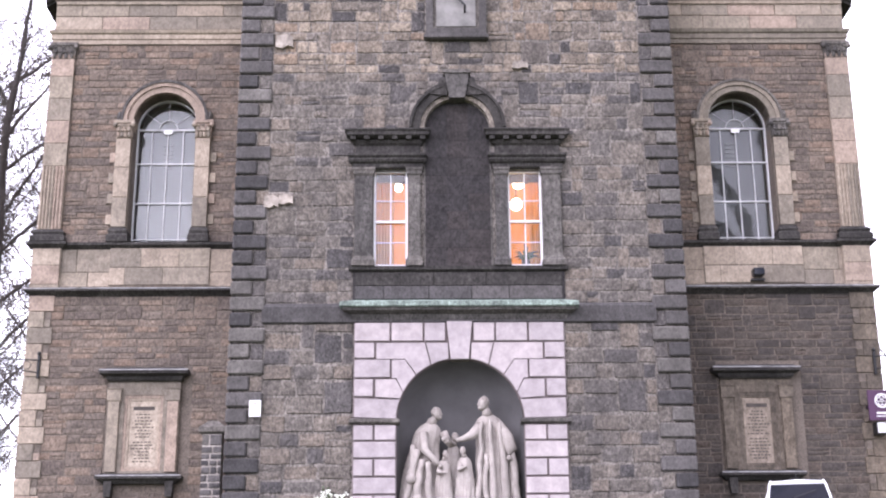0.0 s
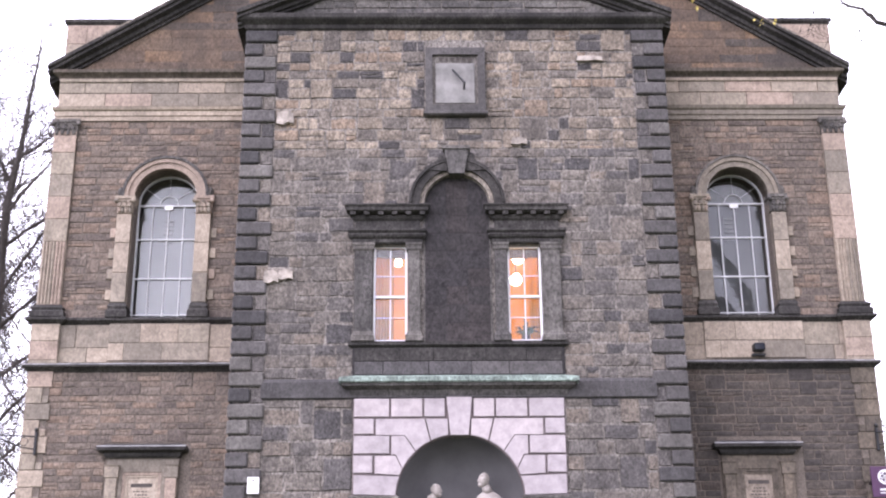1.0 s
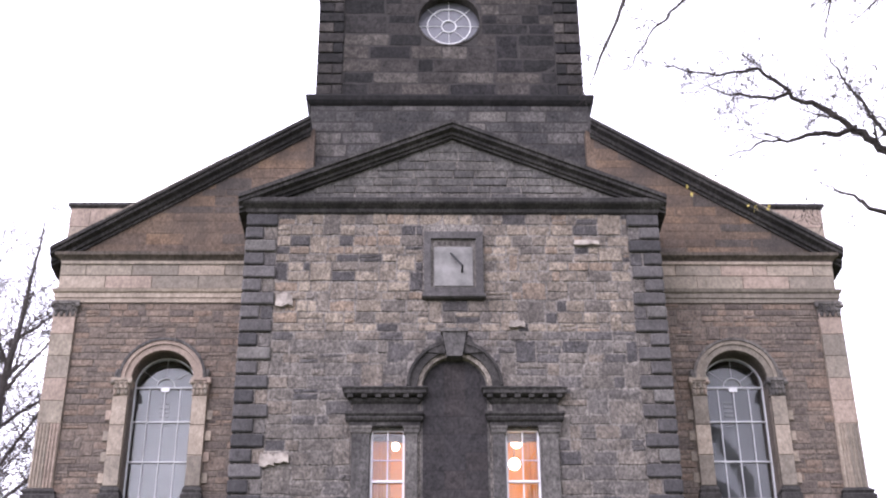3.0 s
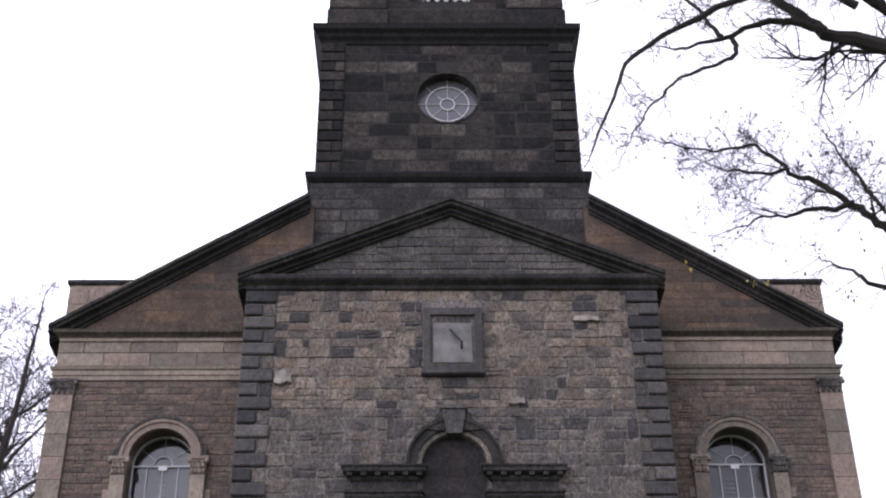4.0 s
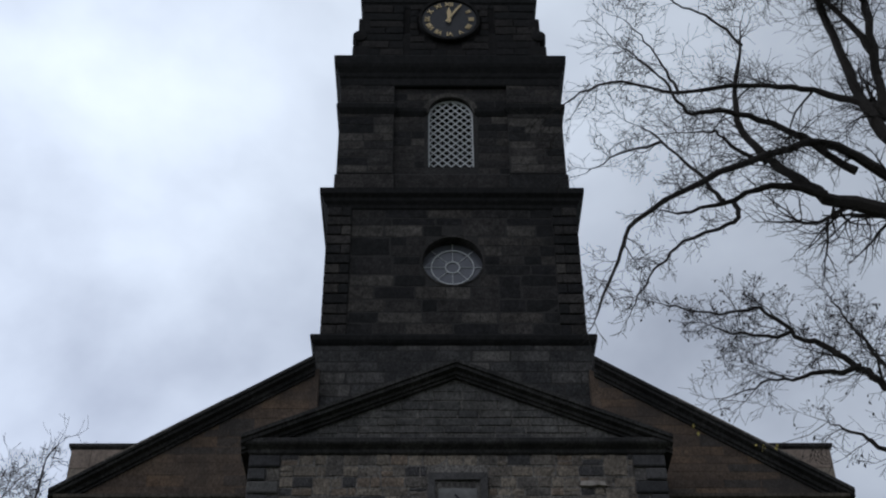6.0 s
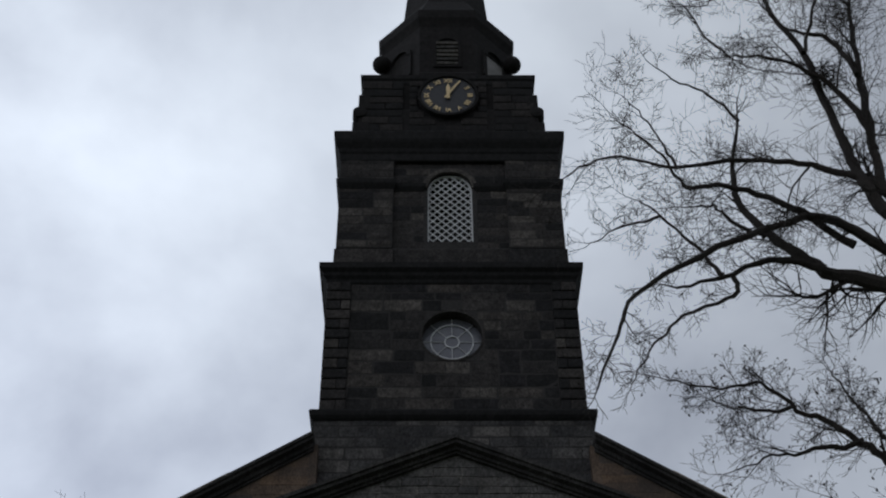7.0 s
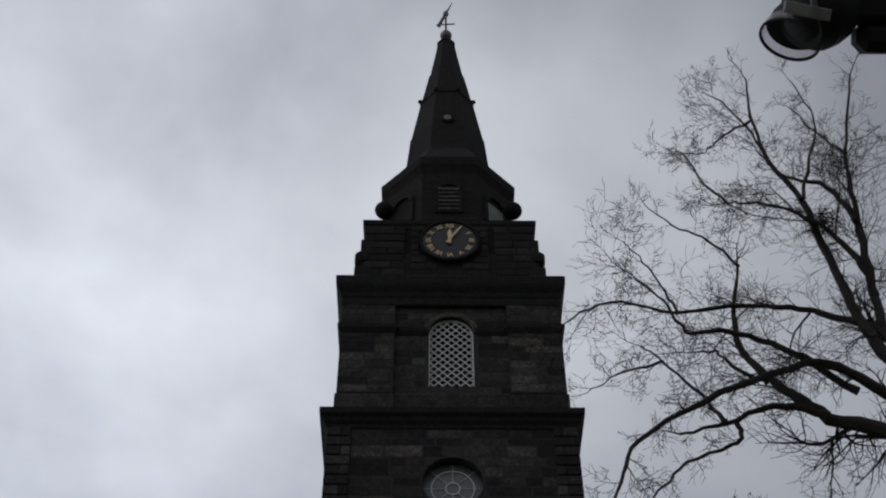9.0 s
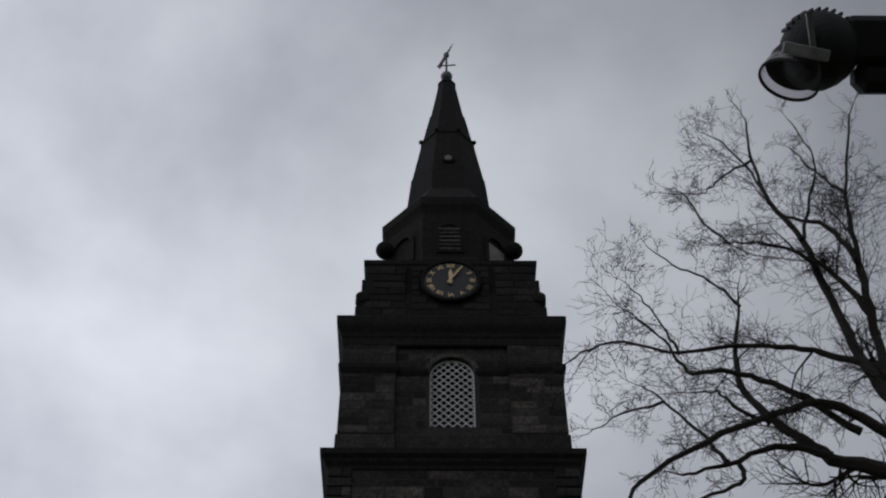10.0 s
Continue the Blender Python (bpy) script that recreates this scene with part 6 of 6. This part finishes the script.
def leaves(name, spots, r, size, material, parent):
    bm = bmesh.new()
    for p in spots:
        u = Vector((r.uniform(-0.6, 0.6), r.uniform(-0.6, 0.6), -1)).normalized() * size * r.uniform(0.7, 1.2)
        w = u.cross(Vector((r.uniform(-1, 1), r.uniform(-1, 1), 0.2))).normalized() * size * 0.3
        q = u.cross(w).normalized() * size * 0.12
        bm.faces.new([bm.verts.new(p + d) for d in (Vector((0, 0, 0)), u * 0.4 + w + q, u, u * 0.4 - w + q)])
    return part(name, bm, material, parent)


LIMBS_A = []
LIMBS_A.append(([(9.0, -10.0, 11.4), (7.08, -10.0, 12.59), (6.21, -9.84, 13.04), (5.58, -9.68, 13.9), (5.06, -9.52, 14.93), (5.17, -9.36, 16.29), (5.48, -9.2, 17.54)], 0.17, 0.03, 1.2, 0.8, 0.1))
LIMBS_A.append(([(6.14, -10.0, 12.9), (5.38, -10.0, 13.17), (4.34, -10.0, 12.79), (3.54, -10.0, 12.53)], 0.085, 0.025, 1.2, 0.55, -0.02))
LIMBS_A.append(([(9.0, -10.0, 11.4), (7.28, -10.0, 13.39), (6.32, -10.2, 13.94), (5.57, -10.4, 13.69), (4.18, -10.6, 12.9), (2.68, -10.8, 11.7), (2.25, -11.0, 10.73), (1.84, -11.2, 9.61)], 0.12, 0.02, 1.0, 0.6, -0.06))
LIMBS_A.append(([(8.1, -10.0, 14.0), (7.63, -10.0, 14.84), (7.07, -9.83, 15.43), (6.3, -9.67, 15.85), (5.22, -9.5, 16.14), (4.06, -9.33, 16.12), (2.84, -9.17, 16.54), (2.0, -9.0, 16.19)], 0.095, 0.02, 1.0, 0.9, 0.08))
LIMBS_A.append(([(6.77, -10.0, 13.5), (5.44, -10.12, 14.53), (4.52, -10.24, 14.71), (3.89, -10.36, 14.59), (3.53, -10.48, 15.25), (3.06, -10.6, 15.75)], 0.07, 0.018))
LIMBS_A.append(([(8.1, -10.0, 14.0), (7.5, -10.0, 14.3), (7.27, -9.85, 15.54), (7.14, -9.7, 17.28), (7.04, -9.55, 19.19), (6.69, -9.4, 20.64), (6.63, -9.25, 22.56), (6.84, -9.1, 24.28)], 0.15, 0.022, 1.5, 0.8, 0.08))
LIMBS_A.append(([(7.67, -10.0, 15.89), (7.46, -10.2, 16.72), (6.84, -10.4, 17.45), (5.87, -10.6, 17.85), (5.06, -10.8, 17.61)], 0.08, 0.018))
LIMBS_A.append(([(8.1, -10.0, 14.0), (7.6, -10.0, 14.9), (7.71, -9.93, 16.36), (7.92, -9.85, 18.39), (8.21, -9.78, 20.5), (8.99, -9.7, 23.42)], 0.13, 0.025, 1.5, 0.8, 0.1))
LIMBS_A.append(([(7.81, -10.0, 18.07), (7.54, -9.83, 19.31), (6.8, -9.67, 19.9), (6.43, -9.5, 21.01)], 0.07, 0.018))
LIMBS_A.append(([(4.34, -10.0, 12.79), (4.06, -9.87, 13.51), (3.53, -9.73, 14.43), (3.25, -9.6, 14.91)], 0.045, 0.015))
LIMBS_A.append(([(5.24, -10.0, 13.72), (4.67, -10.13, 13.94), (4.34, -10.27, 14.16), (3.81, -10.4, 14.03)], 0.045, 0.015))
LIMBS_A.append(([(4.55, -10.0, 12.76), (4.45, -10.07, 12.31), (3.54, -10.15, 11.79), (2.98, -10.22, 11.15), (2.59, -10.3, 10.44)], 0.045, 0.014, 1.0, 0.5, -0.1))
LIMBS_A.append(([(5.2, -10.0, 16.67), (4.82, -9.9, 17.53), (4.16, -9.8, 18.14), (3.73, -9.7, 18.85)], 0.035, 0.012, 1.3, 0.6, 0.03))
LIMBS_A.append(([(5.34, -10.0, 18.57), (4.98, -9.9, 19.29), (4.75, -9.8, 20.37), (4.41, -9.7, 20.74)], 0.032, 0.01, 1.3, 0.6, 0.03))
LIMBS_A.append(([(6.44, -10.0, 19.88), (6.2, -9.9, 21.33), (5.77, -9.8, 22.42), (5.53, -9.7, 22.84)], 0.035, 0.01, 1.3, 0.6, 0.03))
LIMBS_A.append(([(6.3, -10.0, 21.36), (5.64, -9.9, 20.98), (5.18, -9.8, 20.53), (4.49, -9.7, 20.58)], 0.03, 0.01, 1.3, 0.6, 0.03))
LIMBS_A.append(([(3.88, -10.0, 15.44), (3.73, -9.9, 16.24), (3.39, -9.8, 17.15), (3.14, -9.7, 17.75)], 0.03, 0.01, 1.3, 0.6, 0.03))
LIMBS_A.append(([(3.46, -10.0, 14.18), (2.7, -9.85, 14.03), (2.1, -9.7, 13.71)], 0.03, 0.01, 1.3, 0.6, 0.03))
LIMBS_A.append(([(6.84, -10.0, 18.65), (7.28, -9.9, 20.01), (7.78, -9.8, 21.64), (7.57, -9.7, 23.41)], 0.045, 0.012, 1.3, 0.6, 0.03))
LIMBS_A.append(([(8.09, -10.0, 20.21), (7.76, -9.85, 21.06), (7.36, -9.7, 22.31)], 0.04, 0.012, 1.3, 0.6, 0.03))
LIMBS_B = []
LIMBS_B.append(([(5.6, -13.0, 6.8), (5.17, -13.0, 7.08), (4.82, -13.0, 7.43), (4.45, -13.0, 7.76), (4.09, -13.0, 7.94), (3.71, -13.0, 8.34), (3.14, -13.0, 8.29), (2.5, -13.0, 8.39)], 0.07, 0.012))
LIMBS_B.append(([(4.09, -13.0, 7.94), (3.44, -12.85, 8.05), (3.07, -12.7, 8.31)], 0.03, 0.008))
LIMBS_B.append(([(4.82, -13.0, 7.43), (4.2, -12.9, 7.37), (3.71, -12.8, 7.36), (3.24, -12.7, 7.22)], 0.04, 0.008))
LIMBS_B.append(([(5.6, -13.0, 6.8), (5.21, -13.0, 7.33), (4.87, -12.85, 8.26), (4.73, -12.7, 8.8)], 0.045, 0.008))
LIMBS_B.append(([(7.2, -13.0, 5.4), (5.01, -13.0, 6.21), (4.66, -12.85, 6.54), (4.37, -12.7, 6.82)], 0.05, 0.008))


def bare_tree(name, label, trunk, limbs, seed, every, reach, level, bark, lift=0.1, thin=0.0035):
    r = random.Random(seed)
    t = thing(name, label, "tree", trunk[0][0])
    back = Matrix.Translation(-Vector(trunk[0][0]))
    st, tips = Strands(), []
    for path, r0, r1 in trunk[1:]:
        s = Strands()
        p = smooth_path(path, 6, r, 0.03)
        s.add(p, [r0 + (r1 - r0) * i / (len(p) - 1) for i in range(len(p))], 12)
        s.link("trunk", bark, t)
    for ctrl, r0, r1, *own in limbs:
        gap, far, up = own or (1.0, 1.0, lift)
        limb_with_twigs(t, st, r, ctrl, r0, r1, every * gap, reach * far, level, tips, lift=up, bark=bark, thin=thin)
    st.link("crown", bark, t, "stuff")
    for o in t.children:
        o.matrix_parent_inverse = back
    return t, tips, back


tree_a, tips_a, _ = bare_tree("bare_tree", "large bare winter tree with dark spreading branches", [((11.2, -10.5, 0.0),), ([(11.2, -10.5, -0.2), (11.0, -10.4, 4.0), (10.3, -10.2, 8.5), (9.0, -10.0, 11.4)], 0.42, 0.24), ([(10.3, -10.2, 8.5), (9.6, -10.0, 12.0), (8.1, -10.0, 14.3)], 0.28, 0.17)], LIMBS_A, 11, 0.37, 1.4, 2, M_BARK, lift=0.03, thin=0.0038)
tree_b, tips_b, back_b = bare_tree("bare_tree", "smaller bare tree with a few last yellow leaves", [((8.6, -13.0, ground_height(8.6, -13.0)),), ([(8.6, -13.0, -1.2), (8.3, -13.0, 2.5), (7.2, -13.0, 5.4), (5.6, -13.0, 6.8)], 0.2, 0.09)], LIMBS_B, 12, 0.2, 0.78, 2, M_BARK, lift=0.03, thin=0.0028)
rl = random.Random(4)
leaves("dead_leaves", [p for p in tips_b if rl.random() < 0.16], rl, 0.055, M_BARK, tree_b).matrix_parent_inverse = back_b
hang = Strands()
hang.add([Vector(p) for p in ((3.16, -12.7, 7.03), (2.9, -12.9, 6.85), (2.7, -13.0, 6.62), (2.58, -13.0, 6.45))], [0.006, 0.005, 0.004, 0.003], 3)
hang.add([Vector(p) for p in ((4.27, -13.0, 6.64), (4.0, -13.0, 6.45), (3.6, -13.0, 6.32), (3.34, -13.0, 6.25))], [0.007, 0.006, 0.004, 0.003], 3)
hang.link("hanging_twig", M_BARK, tree_b).matrix_parent_inverse = back_b
spots = [Vector((2.6 + rl.uniform(-0.05, 0.05), -13.0, 6.52 + rl.uniform(-0.08, 0.12))) for _ in range(5)] + [Vector((3.46 + rl.uniform(-0.14, 0.12), -13.0, 6.29 + rl.uniform(-0.04, 0.05))) for _ in range(6)]
leaves("yellow_leaf_cluster", spots, rl, 0.06, M_LEAF, tree_b).matrix_parent_inverse = back_b
nest = thing("bird_nest", "dark twiggy bird nest in the bare tree", "nest", (7.1, -10.0, 17.95))
ns = Strands()
for i in range(150):
    p = Vector((rl.gauss(0, 0.14), rl.gauss(0, 0.14), rl.gauss(0, 0.08)))
    d = Vector((rl.gauss(0, 1), rl.gauss(0, 1), rl.gauss(0, 0.4))).normalized() * 0.2
    ns.add([p - d, p + d], [0.008, 0.005], 3)
ns.link("twig_mass", M_BARK, nest, "stuff")


def far_tree(x, y, high, seed, label, n_limbs, side):
    r = random.Random(seed)
    limbs = []
    for i in range(n_limbs):
        z = high * (0.18 + 0.62 * i / n_limbs)
        a = i * 2.4 + r.uniform(-0.4, 0.4)
        out = high * 0.3 * (1.1 - 0.6 * i / n_limbs)
        limbs.append(([(x, y, z), (x + 0.45 * out * math.cos(a), y + 0.45 * out * math.sin(a), z + out * 0.45), (x + 0.9 * out * math.cos(a), y + 0.9 * out * math.sin(a), z + out * 1.1)], 0.055, 0.02))
    limbs.append(([(x, y, high * 0.7), (x + 0.3 * side, y, high * 0.85), (x + 0.5 * side, y, high)], 0.12, 0.03))
    return bare_tree("bare_tree", label, [((x, y, 0.0),), ([(x, y, -0.2), (x + 0.15, y, high * 0.35), (x, y, high * 0.72)], 0.22, 0.1)], limbs, seed, 0.42, 2.1, 2, M_BARKL, lift=0.12, thin=0.0065)


far_tree(-13.0, 9.0, 18.5, 21, "bare grey tree standing behind the church corner", 22, 1)
far_tree(-17.5, 13.0, 21.0, 22, "tall bare grey tree behind the church", 22, -1)
far_tree(-13.8, 20.0, 19.0, 23, "bare grey tree in the churchyard behind", 20, 1)
far_tree(-19.5, 24.0, 11.0, 25, "low dense bare tree at the churchyard edge", 30, 1)
far_tree(18.5, 16.0, 15.0, 24, "bare grey tree behind the church", 10, -1)

# ---- lamp overhead ----
lamp = thing("street_lamp", "black street lamp with a domed housing and long arm", "street lamp")
LM = pose(1.27, -23.46, 3.88, 139.9)
U = 0.00282


def local(bm):
    bmesh.ops.transform(bm, matrix=LM, verts=bm.verts)
    return bm


hub = part("lamp_housing", local(ball(bmesh.new(), (10 * U, 12 * U, 0), 70 * U, (1, 1, 1), 24)), M_LAMPBLACK, lamp)
part("housing_skirt", local(lathe(bmesh.new(), None, [(66 * U, 0), (62 * U, 24 * U), (44 * U, 52 * U)], 24, axis=pose(6 * U, 4 * U, 0) @ Vector((-0.72, -0.5, 0.48)).to_track_quat("Z", "Y").to_matrix().to_4x4())), M_LAMPBLACK, lamp)
bowl_m = Matrix.Translation((-34 * U, -24 * U, -12 * U)) @ Vector((-0.42, -0.8, 0.42)).to_track_quat("Z", "Y").to_matrix().to_4x4()
part("bowl_rim", local(lathe(bmesh.new(), None, [(52 * U, 20 * U), (56 * U, 20 * U), (56 * U, 25 * U), (52 * U, 25 * U), (52 * U, 20 * U)], 32, axis=bowl_m, caps=False)), M_LAMPBLACK, lamp)
bowl = part("glass_bowl", local(lathe(bmesh.new(), None, [(46 * U, -14 * U), (52 * U, 4 * U), (54 * U, 22 * U), (53 * U, 22 * U), (51 * U, 4 * U), (45 * U, -13 * U)], 32, axis=bowl_m, caps=False)), glass_material("bowl_glass", (0.75, 0.72, 0.75), 0.2), lamp, "frosted glass bowl")
part("reflector_housing", local(lathe(bmesh.new(), None, [(34 * U, -58 * U), (47 * U, -22 * U), (50 * U, 2 * U), (48 * U, 5 * U)], 28, axis=bowl_m)), M_LAMPBLACK, lamp)
for k in range(12):
    a = radians(28 + 11 * k)
    p = Vector((10 * U + 71 * U * math.cos(a), 12 * U + 71 * U * math.sin(a), 0))
    part("cooling_fin", local(box(bmesh.new(), p.x - 0.005, p.x + 0.005, p.y - 0.008, p.y + 0.008, -0.06, 0.06)), M_LAMPBLACK, lamp)
strap = box(bmesh.new(), -42 * U, 40 * U, -10 * U, 10 * U, -0.012, 0.012, bevel=0.004)
bmesh.ops.transform(strap, matrix=pose(-36 * U, -4 * U, 84 * U, 0, 0, -11), verts=strap.verts)
part("strap", local(strap), M_LEAD, lamp, "grey steel strap")
st2_ = box(bmesh.new(), -5 * U, 5 * U, -32 * U, 32 * U, -0.01, 0.01)
bmesh.ops.transform(st2_, matrix=pose(-24 * U, 36 * U, 66 * U, 0, 0, 8), verts=st2_.verts)
part("strap", local(st2_), M_STEEL, lamp)
part("arm", local(box(bmesh.new(), 50 * U, 560 * U, -14 * U, 70 * U, -0.1, 0.1, bevel=0.03)), M_LAMPBLACK, lamp)
part("gear_box", local(box(bmesh.new(), 70 * U, 330 * U, -66 * U, -10 * U, -0.09, 0.09, bevel=0.05)), M_LAMPBLACK, lamp)
foot = LM @ Vector((540 * U, 0, 0))
part("pole", tube(bmesh.new(), [(foot.x, foot.y, ground_height(foot.x, foot.y) - 0.1), (foot.x, foot.y, 0.5), (foot.x, foot.y, foot.z + 0.15)], [0.11, 0.09, 0.075], 14), M_LAMPBLACK, lamp)
